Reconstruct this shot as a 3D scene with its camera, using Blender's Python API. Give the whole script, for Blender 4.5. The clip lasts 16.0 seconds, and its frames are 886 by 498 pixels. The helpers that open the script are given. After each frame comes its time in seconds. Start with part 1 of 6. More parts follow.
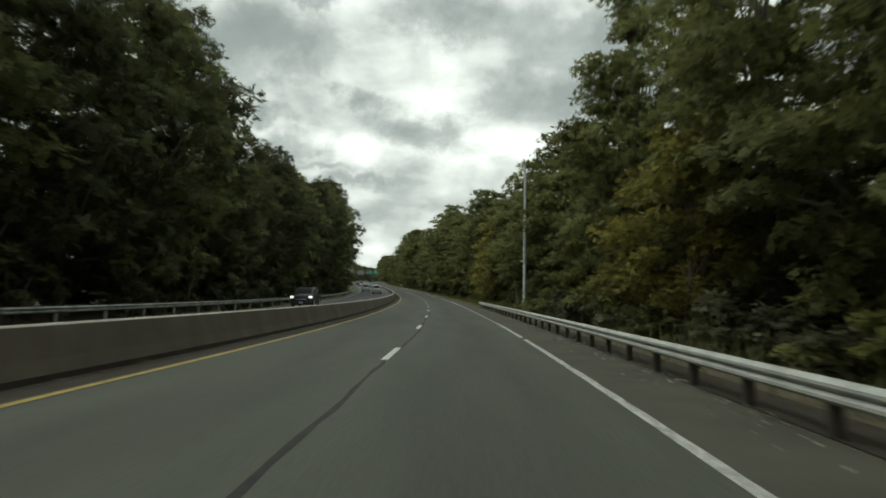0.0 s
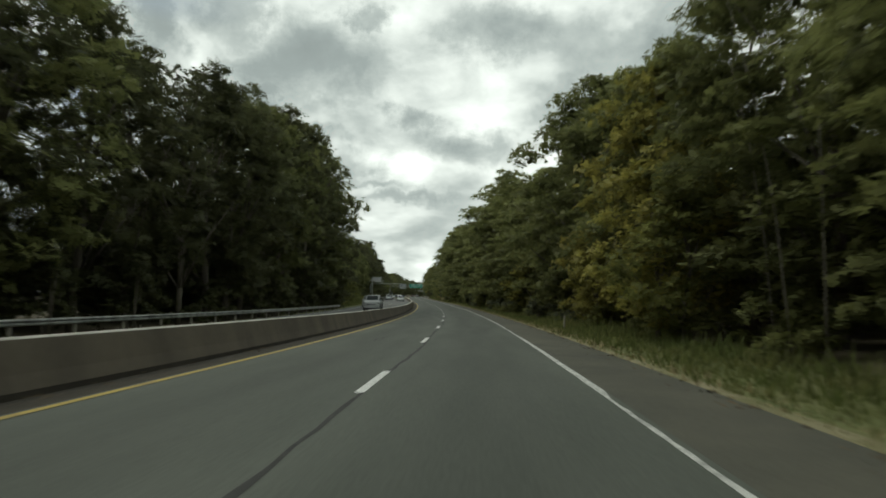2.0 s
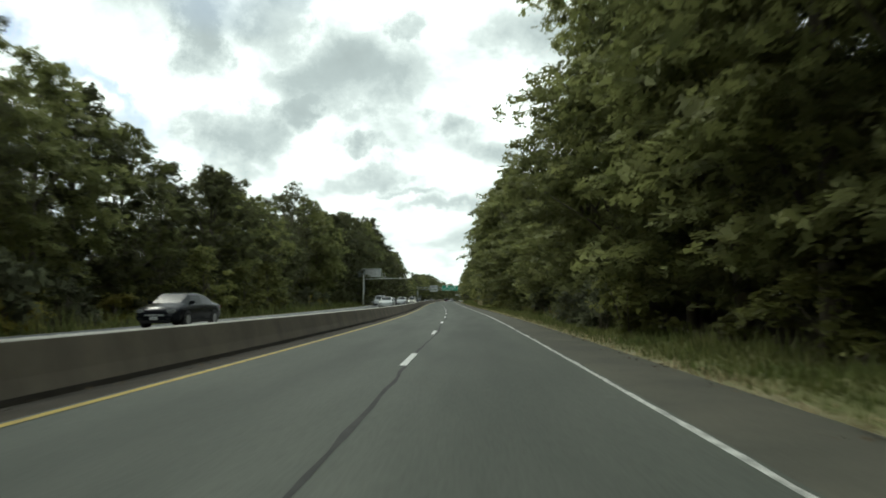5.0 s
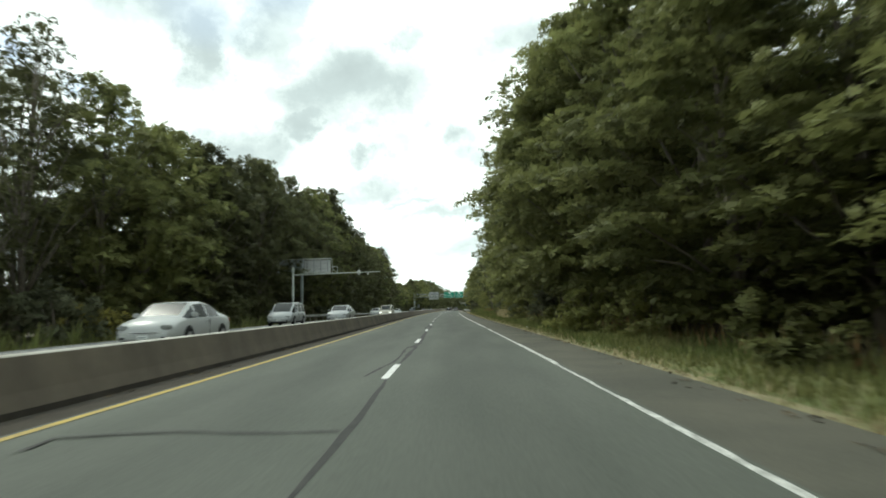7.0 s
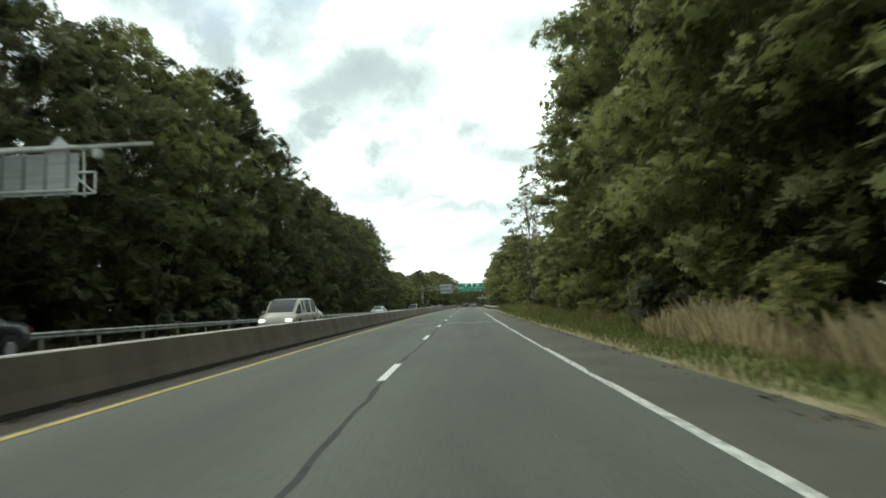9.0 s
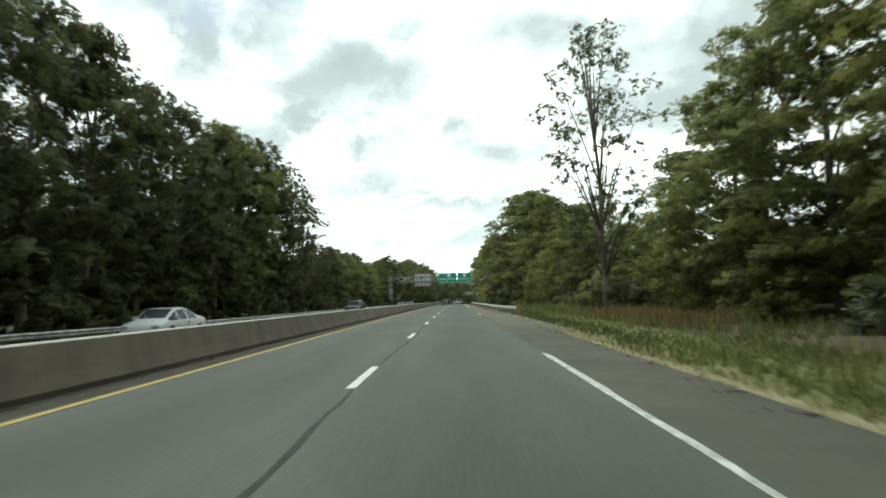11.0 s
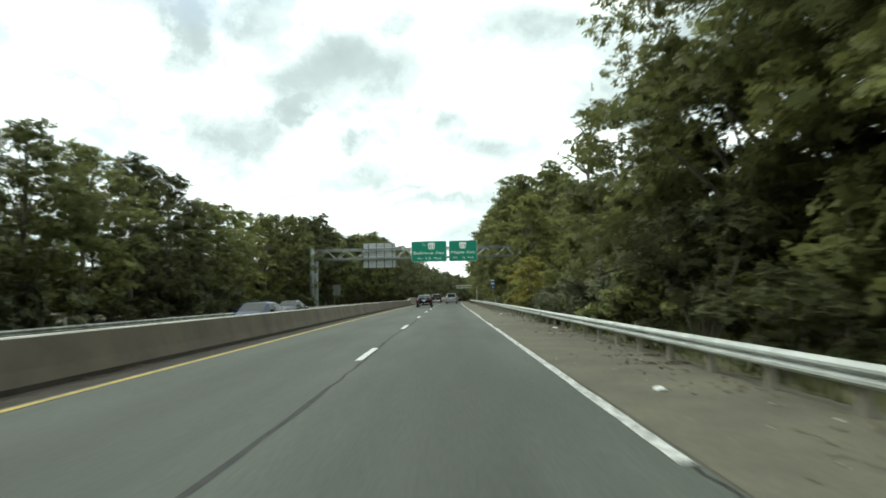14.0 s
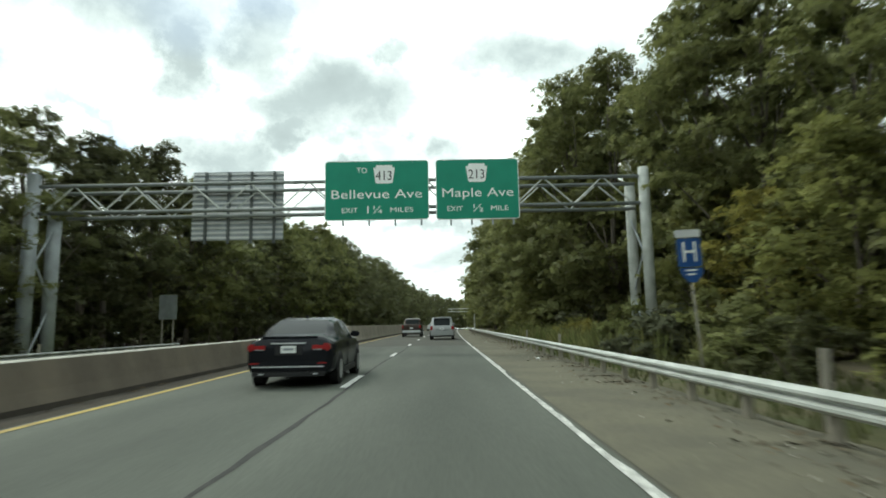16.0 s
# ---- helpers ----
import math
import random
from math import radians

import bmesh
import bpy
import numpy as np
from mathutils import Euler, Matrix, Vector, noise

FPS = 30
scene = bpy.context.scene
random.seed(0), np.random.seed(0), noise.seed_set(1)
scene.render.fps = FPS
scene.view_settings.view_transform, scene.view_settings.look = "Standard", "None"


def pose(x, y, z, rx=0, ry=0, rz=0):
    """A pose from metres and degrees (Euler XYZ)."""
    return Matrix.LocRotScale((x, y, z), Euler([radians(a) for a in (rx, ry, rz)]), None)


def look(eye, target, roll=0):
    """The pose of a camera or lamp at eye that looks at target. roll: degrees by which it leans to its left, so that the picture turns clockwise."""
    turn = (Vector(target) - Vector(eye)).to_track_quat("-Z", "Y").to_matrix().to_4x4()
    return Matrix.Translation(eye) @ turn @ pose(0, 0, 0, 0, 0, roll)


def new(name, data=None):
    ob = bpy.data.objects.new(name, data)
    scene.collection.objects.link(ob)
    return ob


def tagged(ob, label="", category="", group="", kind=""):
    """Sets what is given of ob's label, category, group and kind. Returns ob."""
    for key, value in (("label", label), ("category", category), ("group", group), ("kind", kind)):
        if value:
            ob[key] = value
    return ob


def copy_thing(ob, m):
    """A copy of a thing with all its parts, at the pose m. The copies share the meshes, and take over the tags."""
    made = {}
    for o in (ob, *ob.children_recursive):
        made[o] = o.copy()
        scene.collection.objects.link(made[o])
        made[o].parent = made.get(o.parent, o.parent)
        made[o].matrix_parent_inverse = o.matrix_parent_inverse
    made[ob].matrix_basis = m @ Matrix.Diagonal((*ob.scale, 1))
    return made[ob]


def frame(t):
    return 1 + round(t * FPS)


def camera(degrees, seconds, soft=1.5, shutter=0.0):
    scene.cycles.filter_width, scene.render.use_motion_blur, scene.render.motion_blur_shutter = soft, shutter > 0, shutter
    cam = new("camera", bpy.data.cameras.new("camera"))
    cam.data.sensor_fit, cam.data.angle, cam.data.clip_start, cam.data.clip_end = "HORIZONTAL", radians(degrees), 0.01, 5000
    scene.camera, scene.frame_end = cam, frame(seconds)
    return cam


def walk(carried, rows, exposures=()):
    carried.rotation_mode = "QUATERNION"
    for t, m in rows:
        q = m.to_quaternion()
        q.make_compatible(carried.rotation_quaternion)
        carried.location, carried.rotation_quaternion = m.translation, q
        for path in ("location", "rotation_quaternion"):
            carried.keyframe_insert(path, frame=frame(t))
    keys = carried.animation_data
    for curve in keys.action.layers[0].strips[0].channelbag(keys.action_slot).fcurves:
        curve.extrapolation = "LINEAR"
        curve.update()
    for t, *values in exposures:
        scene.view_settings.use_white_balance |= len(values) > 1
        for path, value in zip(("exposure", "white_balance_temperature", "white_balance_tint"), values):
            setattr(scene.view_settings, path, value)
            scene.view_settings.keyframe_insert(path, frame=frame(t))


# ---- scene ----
# The road is a line of given bend and grade; things stand at (s, lat, up): metres along it,
# to the right of the lane line, and above the pavement.
BEND_AT = np.arange(-60, 901, 40.0)
BEND = [2.96, 2.17, 1.38, 0.67, 0.99, 0.82, 0.49, 0.66, 0.15, -0.31, -0.2, -0.07,
        -0.03, -0.03, -0.09, -0.25, -0.25, -0.1, 0, 0, 0, 0, -0.4, -0.9, -1.3]
GRADE_AT = np.arange(-60, 901, 60.0)
GRADE = [-1.23, -0.04, 1.15, 2.07, 2.82, 3.23, 3.36, 3.25, 3.11, 3.03, 2.64, 2.4, 2.2, 2.0, 1.9, 1.8, 1.7]
LINE = np.arange(-60, 1400.1, 1.0)


def summed(v):
    total = np.concatenate([[0], np.cumsum((v[1:] + v[:-1]) / 2)])
    return total - total[60]


HEADING = summed(np.interp(LINE, BEND_AT, BEND) * 1e-3)
SLOPE = np.interp(LINE, GRADE_AT, GRADE) * 1e-2
RISE = summed(SLOPE)
EAST, NORTH = summed(-np.sin(HEADING)), summed(np.cos(HEADING))


def spot(s, lat=0.0, up=0.0):
    """The place at s metres along the road, lat to the right of the lane line, up above the pavement."""
    a = np.interp(s, LINE, HEADING)
    return Vector((np.interp(s, LINE, EAST) + lat * math.cos(a), np.interp(s, LINE, NORTH) + lat * math.sin(a),
                   np.interp(s, LINE, RISE) + up))


def turned(s):
    return math.degrees(np.interp(s, LINE, HEADING))


def stand(s, lat=0.0, up=0.0, turn=0.0, tilt=0.0, lean=0.0):
    """A pose there whose y runs along the road."""
    p = spot(s, lat, up)
    return pose(p.x, p.y, p.z, tilt, lean, turned(s) + turn)


# ---- camera: seconds, s, lat, and yaw, pitch, roll against the road ----
EYE = 1.309
DRIVE = [
    (0, 2.27, 1.63, 2.58, 4.41, -0.81),
    (0.5, 18.41, 1.70, 2.26, 4.41, -0.50),
    (1, 34.20, 1.66, 2.40, 3.63, -0.52),
    (1.5, 50.52, 1.66, 2.57, 4.25, -0.61),
    (2, 66.88, 1.73, 3.22, 5.07, -0.33),
    (2.5, 82.95, 1.61, 3.39, 5.24, 0.07),
    (3, 98.69, 1.50, 3.32, 5.19, -0.24),
    (3.5, 114.35, 1.52, 3.45, 5.16, -0.16),
    (4, 129.95, 1.47, 3.32, 4.82, -0.06),
    (4.5, 145.35, 1.40, 2.91, 4.82, -0.01),
    (5, 160.76, 1.34, 2.51, 4.81, 0.05),
    (5.5, 176.17, 1.28, 2.11, 4.81, 0.10),
    (6, 191.58, 1.21, 1.70, 4.80, 0.15),
    (6.5, 206.99, 1.15, 1.30, 4.80, 0.21),
    (7, 222.67, 1.29, 1.00, 5.35, 1.42),
    (7.5, 238.17, 1.35, 0.39, 5.46, 2.96),
    (8, 253.22, 1.34, 1.14, 4.21, 2.66),
    (8.5, 268.82, 1.38, 1.14, 4.08, 1.40),
    (9, 284.62, 1.44, 1.64, 4.90, 2.10),
    (9.5, 300.38, 1.51, 1.42, 3.49, 1.98),
    (10, 315.94, 1.53, 1.26, 3.83, 1.84),
    (10.5, 331.50, 1.55, 1.11, 4.17, 1.69),
    (11, 347.07, 1.58, 0.95, 4.51, 1.55),
    (11.5, 362.63, 1.60, 0.79, 4.85, 1.41),
    (12, 378.19, 1.62, 0.63, 5.19, 1.27),
    (12.5, 393.82, 1.72, 0.72, 4.96, 2.02),
    (13, 409.54, 1.79, 0.35, 4.82, 2.15),
    (13.5, 425.36, 1.85, 0.11, 4.88, 1.99),
    (14, 441.08, 1.88, 0.55, 4.16, 1.29),
    (14.5, 456.61, 1.84, 0.52, 5.90, 1.18),
    (15, 472.01, 1.99, -0.20, 5.56, 1.81),
    (15.5, 486.90, 1.95, -0.70, 5.91, 0.80),
    (16, 501.93, 2.04, -0.15, 6.56, 1.03),
]
cam = camera(69.77, 16.0, 1.7, 0.2)
rows = []
for t, s, lat, yaw, pitch, roll in DRIVE:
    p = spot(s, lat, EYE)
    grade = math.degrees(np.interp(s, LINE, SLOPE))
    rows.append((t, pose(p.x, p.y, p.z, 90 + pitch + grade, roll, turned(s) + yaw)))
walk(cam, rows, [(0, -0.93, 6650, 0), (1.5, -1.02, 6650, 0), (2.5, -0.74, 6550, 0), (4.0, -0.55, 6450, 0), (5.2, -0.3, 6400, -1), (6.5, 0.0, 6400, -1.5), (9.5, -0.03, 6400, -1.5), (12, -0.06, 6350, -2), (14.5, -0.02, 6350, -2), (15.5, -0.1, 6350, -2), (16, -0.1, 6350, -2)])

# ---- world and sun ----
SUN_UP, SUN_FROM = 48.0, -58.0
world = bpy.data.worlds.new("world")
scene.world = world
world.use_nodes = True
wt = world.node_tree
wt.nodes.clear()


def wnode(kind, **values):
    n = wt.nodes.new(kind)
    for k, v in values.items():
        n.inputs[k.replace("_", " ")].default_value = v
    return n


def wmath(op, a, b=0.0):
    n = wt.nodes.new("ShaderNodeMath")
    n.operation = op
    for i, v in enumerate((a, b)):
        if isinstance(v, (int, float)):
            n.inputs[i].default_value = v
        else:
            wt.links.new(v, n.inputs[i])
    return n.outputs[0]


sky = wt.nodes.new("ShaderNodeTexSky")
sky.sky_type, sky.sun_disc = "NISHITA", False
sky.sun_elevation, sky.sun_rotation = radians(SUN_UP), radians(SUN_FROM)
coords = wt.nodes.new("ShaderNodeTexCoord")
axes = wt.nodes.new("ShaderNodeSeparateXYZ")
wt.links.new(coords.outputs["Generated"], axes.inputs[0])
high = wmath("ADD", wmath("MAXIMUM", axes.outputs[2], 0.0), 0.36)
layer = wt.nodes.new("ShaderNodeCombineXYZ")
wt.links.new(wmath("DIVIDE", axes.outputs[0], high), layer.inputs[0])
wt.links.new(wmath("DIVIDE", axes.outputs[1], high), layer.inputs[1])


def cloud_noise(scale, detail, rough, shift):
    moved = wt.nodes.new("ShaderNodeVectorMath")
    moved.inputs[1].default_value = (shift, shift * 0.7, 0.0)
    wt.links.new(layer.outputs[0], moved.inputs[0])
    n = wnode("ShaderNodeTexNoise", Scale=scale, Detail=detail, Roughness=rough, Distortion=0.25)
    wt.links.new(moved.outputs[0], n.inputs["Vector"])
    return n.outputs["Fac"]


def wramp(fac, *stops):
    n = wt.nodes.new("ShaderNodeValToRGB")
    while len(n.color_ramp.elements) < len(stops):
        n.color_ramp.elements.new(0.5)
    for e, (at, c) in zip(n.color_ramp.elements, stops):
        e.position, e.color = at, (*c, 1)
    wt.links.new(fac, n.inputs[0])
    return n.outputs[0]


big = cloud_noise(2.3, 6.0, 0.52, 3.1)
thin = cloud_noise(6.5, 5.0, 0.55, 7.7)
# places in the sky: degrees east of north, and above the horizon; the outlines are torn by a fine noise
torn = wnode("ShaderNodeTexNoise", Scale=5.5, Detail=8.0, Roughness=0.66)
wt.links.new(coords.outputs["Generated"], torn.inputs["Vector"])
tear = wt.nodes.new("ShaderNodeSeparateColor")
wt.links.new(torn.outputs["Color"], tear.inputs[0])
east = wmath("MULTIPLY", wmath("ARCTAN2", axes.outputs[0], axes.outputs[1]), 180 / math.pi)
over = wmath("MULTIPLY", wmath("ARCSINE", axes.outputs[2]), 180 / math.pi)
east_torn = wmath("ADD", east, wmath("MULTIPLY", wmath("SUBTRACT", tear.outputs[0], 0.5), 17.0))
over_torn = wmath("ADD", over, wmath("MULTIPLY", wmath("SUBTRACT", tear.outputs[1], 0.5), 10.0))


def bank(at, up, wide, tall, tilt, depth, soft=0.9, sharp_edge=False):
    """A bank of cloud round a place in the sky: depth in its middle, 0 outside."""
    c, d = math.cos(radians(tilt)), math.sin(radians(tilt))
    dx = wmath("SUBTRACT", east if sharp_edge else east_torn, at)
    dy = wmath("SUBTRACT", over if sharp_edge else over_torn, up)
    u = wmath("MULTIPLY", wmath("ADD", wmath("MULTIPLY", dx, c), wmath("MULTIPLY", dy, d)), 1 / wide)
    v = wmath("MULTIPLY", wmath("SUBTRACT", wmath("MULTIPLY", dy, c), wmath("MULTIPLY", dx, d)), 1 / tall)
    r = wmath("SQRT", wmath("ADD", wmath("MULTIPLY", u, u), wmath("MULTIPLY", v, v)))
    n = wt.nodes.new("ShaderNodeMapRange")
    n.interpolation_type = "SMOOTHSTEP"
    for i, x in enumerate((1.0 + soft * 0.4, 1.0 - soft, 0.0, depth)):
        n.inputs[i + 1].default_value = x
    wt.links.new(r, n.inputs[0])
    return n.outputs[0]


def all_banks(rows_):
    total = 0.0
    for row in rows_:
        total = wmath("MAXIMUM", bank(*row), total)
    return total


GREY_BANKS = [(-21.4, 20.6, 8.2, 4.0, 6, 0.15), (-25.0, 18.2, 4.2, 2.2, 20, 0.15), (-29.6, 15.6, 4.6, 3.0, -18, 0.13), (-34.0, 23.4, 2.6, 4.6, 8, 0.12),
              (-17.5, 12.5, 5.2, 1.7, 8, 0.10), (-19.0, 15.2, 2.4, 0.9, 0, 0.09), (-16.6, 25.8, 2.6, 1.6, 0, 0.10), (-26.6, 25.8, 3.6, 4.2, -24, 0.11),
              (7.5, 17.4, 9.0, 3.6, 14, 0.11), (-5.0, 14.8, 4.2, 1.8, 0, 0.10), (13.9, 23.6, 10.0, 4.0, 10, 0.11), (-2.5, 24.6, 6.0, 2.2, 0, 0.09),
              (-10.0, 17.2, 2.6, 1.1, 0, 0.07), (-12.0, 9.6, 5.5, 0.7, 4, 0.06), (-14.5, 11.0, 3.2, 0.5, 0, 0.06), (-40.0, 27.0, 6.0, 3.0, 0, 0.08)]
BLUE_GAPS = [(-39.6, 17.6, 4.4, 0.9, -32, 0.8), (-45.6, 20.6, 2.2, 1.5, -30, 0.9), (22.8, 9.6, 3.6, 2.0, 0, 0.8), (-50.0, 24.0, 4.0, 2.0, 0, 0.8)]
body = wmath("ADD", wmath("MULTIPLY", big, 0.68), wmath("MULTIPLY", thin, 0.32))
ahead = bank(-12.0, 15.0, 62.0, 34.0, 0, 1.0, 0.5, True)
calm = wmath("ADD", wmath("MULTIPLY", wmath("SUBTRACT", body, 0.5), 0.55), 0.456)
body = wmath("ADD", wmath("MULTIPLY", body, wmath("SUBTRACT", 1.0, ahead)), wmath("MULTIPLY", calm, ahead))
body = wmath("ADD", body, all_banks(GREY_BANKS))
cloud = wramp(body, (0.36, (1.9, 1.95, 1.93)), (0.45, (1.12, 1.16, 1.15)), (0.51, (0.68, 0.73, 0.73)), (0.57, (0.47, 0.52, 0.53)), (0.68, (0.37, 0.41, 0.42)))
cover = wmath("MULTIPLY", wramp(cloud_noise(0.6, 4.0, 0.55, 12.3), (0.31, (0, 0, 0)), (0.40, (1, 1, 1))), wmath("SUBTRACT", 1.0, all_banks(BLUE_GAPS)))
blue = wt.nodes.new("ShaderNodeVectorMath")
blue.operation = "SCALE"
blue.inputs["Scale"].default_value = 0.10
wt.links.new(sky.outputs[0], blue.inputs[0])
mixed = wt.nodes.new("ShaderNodeMix")
mixed.data_type = "RGBA"
wt.links.new(cover, mixed.inputs[0])
wt.links.new(blue.outputs[0], mixed.inputs[6])
wt.links.new(cloud, mixed.inputs[7])
back = wt.nodes.new("ShaderNodeBackground")
back.inputs["Strength"].default_value = 1.5
wt.links.new(mixed.outputs[2], back.inputs["Color"])
wt.links.new(back.outputs[0], wt.nodes.new("ShaderNodeOutputWorld").inputs[0])

sun = new("sun", bpy.data.lights.new("sun", "SUN"))
sun.data.energy, sun.data.angle, sun.data.color = 1.5, radians(10), (1.0, 0.95, 0.86)
a, e = radians(SUN_FROM), radians(SUN_UP)
sun.matrix_world = look((0, 0, 60), Vector((0, 0, 60)) - Vector((math.sin(a) * math.cos(e), math.cos(a) * math.cos(e), math.sin(e))))


# ---- materials ----
def material(name, color, rough=0.8, metal=0.0, second=None, scale=3.0, grain=0.0, grain_scale=60.0, bump=0.0,
             bump_scale=40.0, island=0.0, thing=0.0, through_light=0.0, gloss=0.3, sharp=(0.35, 0.65), stretch=(1, 1, 1), lanes=0.0):
    m = bpy.data.materials.new(name)
    m.use_nodes = True
    nt = m.node_tree
    b = nt.nodes["Principled BSDF"]
    b.inputs["Roughness"].default_value, b.inputs["Metallic"].default_value = rough, metal
    b.inputs["Specular IOR Level"].default_value = gloss
    tc = nt.nodes.new("ShaderNodeTexCoord")
    mp = nt.nodes.new("ShaderNodeMapping")
    mp.inputs["Scale"].default_value = stretch
    nt.links.new(tc.outputs["UV" if lanes else "Object"], mp.inputs[0])

    def noise_of(sc, det=4.0):
        n = nt.nodes.new("ShaderNodeTexNoise")
        n.inputs["Scale"].default_value, n.inputs["Detail"].default_value = sc, det
        nt.links.new(mp.outputs[0], n.inputs["Vector"])
        return n.outputs["Fac"]

    def blend(mode, fac, a_, b_):
        n = nt.nodes.new("ShaderNodeMix")
        n.data_type, n.blend_type = "RGBA", mode
        for i, v in ((0, fac), (6, a_), (7, b_)):
            if isinstance(v, (int, float)):
                n.inputs[i].default_value = v
            elif isinstance(v, tuple):
                n.inputs[i].default_value = (*v, 1)
            else:
                nt.links.new(v, n.inputs[i])
        return n.outputs[2]

    def span(fac, lo, hi):
        n = nt.nodes.new("ShaderNodeMapRange")
        n.inputs["From Min"].default_value, n.inputs["From Max"].default_value = lo, hi
        nt.links.new(fac, n.inputs[0])
        return n.outputs[0]

    def factor(fac, amount):
        n = nt.nodes.new("ShaderNodeMapRange")
        n.inputs["To Min"].default_value, n.inputs["To Max"].default_value = 1 - amount, 1 + amount
        nt.links.new(fac, n.inputs[0])
        return n.outputs[0]

    out = color
    if second:
        out = blend("MIX", span(noise_of(scale), *sharp), color, second)
    if grain:
        out = blend("MULTIPLY", 1.0, out, factor(noise_of(grain_scale, 3.0), grain))
    if lanes:
        ax = nt.nodes.new("ShaderNodeSeparateXYZ")
        nt.links.new(tc.outputs["UV"], ax.inputs[0])
        wave = ax.outputs[0]
        for op, v in (("MULTIPLY", math.tau / 3.66), ("COSINE", 0.0), ("MULTIPLY", lanes), ("ADD", 1.0)):
            mm = nt.nodes.new("ShaderNodeMath")
            mm.operation = op
            mm.inputs[1].default_value = v
            nt.links.new(wave, mm.inputs[0])
            wave = mm.outputs[0]
        out = blend("MULTIPLY", 1.0, out, wave)
    if island:
        g = nt.nodes.new("ShaderNodeNewGeometry")
        out = blend("MULTIPLY", 1.0, out, factor(g.outputs["Random Per Island"], island))
    if thing:
        o = nt.nodes.new("ShaderNodeObjectInfo")
        out = blend("MULTIPLY", 1.0, out, factor(o.outputs["Random"], thing))
    if isinstance(out, tuple):
        b.inputs["Base Color"].default_value = (*out, 1)
    else:
        nt.links.new(out, b.inputs["Base Color"])
    if bump:
        bn = nt.nodes.new("ShaderNodeBump")
        bn.inputs["Strength"].default_value = bump
        bn.inputs["Distance"].default_value = 0.02
        nt.links.new(noise_of(bump_scale, 5.0), bn.inputs["Height"])
        nt.links.new(bn.outputs[0], b.inputs["Normal"])
    if through_light:
        tl = nt.nodes.new("ShaderNodeBsdfTranslucent")
        if isinstance(out, tuple):
            tl.inputs[0].default_value = (*out, 1)
        else:
            nt.links.new(out, tl.inputs[0])
        ms = nt.nodes.new("ShaderNodeMixShader")
        ms.inputs[0].default_value = through_light
        nt.links.new(b.outputs[0], ms.inputs[1])
        nt.links.new(tl.outputs[0], ms.inputs[2])
        nt.links.new(ms.outputs[0], nt.nodes["Material Output"].inputs[0])
    return m


ASPHALT = material("asphalt", (0.077, 0.084, 0.070), 0.85, second=(0.099, 0.106, 0.089), scale=1.1, grain=0.25, grain_scale=28, bump=0.25, bump_scale=90, stretch=(1, 0.12, 1), lanes=0.10)
SHOULDER = material("shoulder_asphalt", (0.082, 0.081, 0.064), 0.92, second=(0.112, 0.107, 0.083), scale=0.6, grain=0.3, grain_scale=18, bump=0.3, bump_scale=70)
SANDY = material("sandy_shoulder", (0.158, 0.147, 0.104), 0.95, second=(0.116, 0.110, 0.082), scale=0.7, grain=0.3, grain_scale=12, bump=0.35, bump_scale=50)
FAR_ASPHALT = material("opposite_asphalt", (0.115, 0.117, 0.11), 0.9, second=(0.145, 0.145, 0.136), scale=0.4, grain=0.2, grain_scale=20)
WHITE_LINE = material("worn_white_paint", (0.66, 0.66, 0.62), 0.7, second=(0.30, 0.30, 0.28), scale=9.0, grain=0.3, grain_scale=60, sharp=(0.44, 0.60))
DASH_PAINT = material("white_dash_paint", (0.74, 0.74, 0.71), 0.7, second=(0.52, 0.52, 0.49), scale=7.0, grain=0.25, grain_scale=50, sharp=(0.42, 0.66))
YELLOW_LINE = material("yellow_paint", (0.45, 0.335, 0.075), 0.7, second=(0.30, 0.22, 0.08), scale=3.0, grain=0.2, grain_scale=30, sharp=(0.45, 0.7))
TAR = material("tar_seal", (0.022, 0.022, 0.021), 0.8, second=(0.042, 0.042, 0.038), scale=4.0, grain=0.2, grain_scale=30)
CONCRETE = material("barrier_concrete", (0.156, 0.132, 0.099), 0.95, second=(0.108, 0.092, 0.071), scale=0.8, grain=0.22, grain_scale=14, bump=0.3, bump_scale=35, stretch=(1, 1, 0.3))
# Pale concrete; on the barrier's top its paleness paints the sunlit edge
CONCRETE_TOP = material("pale_concrete", (0.62, 0.60, 0.54), 0.9, second=(0.45, 0.43, 0.37), scale=1.2, grain=0.2, grain_scale=20)
NEW_CONCRETE = material("newer_concrete", (0.34, 0.31, 0.25), 0.9, second=(0.26, 0.235, 0.19), scale=0.8, grain=0.15, grain_scale=14)
OLD_PATCH = material("dark_pavement", (0.066, 0.066, 0.056), 0.9, second=(0.085, 0.084, 0.07), scale=0.8, grain=0.25, grain_scale=25)
GUTTER = material("gutter_dirt", (0.040, 0.034, 0.025), 1.0, second=(0.056, 0.048, 0.036), scale=1.5, grain=0.3, grain_scale=15, bump=0.3)
# Dark brown that paints the shadow line along the median barrier's foot
SHADE_AND_SOIL = material("shade_and_soil", (0.046, 0.040, 0.031), 1.0, second=(0.064, 0.056, 0.044), scale=1.2, grain=0.3, grain_scale=15, bump=0.3)
GALV = material("galvanised_steel", (0.56, 0.58, 0.55), 0.6, 0.15, second=(0.42, 0.44, 0.41), scale=2.0, grain=0.12, grain_scale=30)
GREY_STEEL = material("grey_painted_steel", (0.36, 0.39, 0.41), 0.5, 0.3, second=(0.28, 0.30, 0.31), scale=1.5, grain=0.1, grain_scale=25)
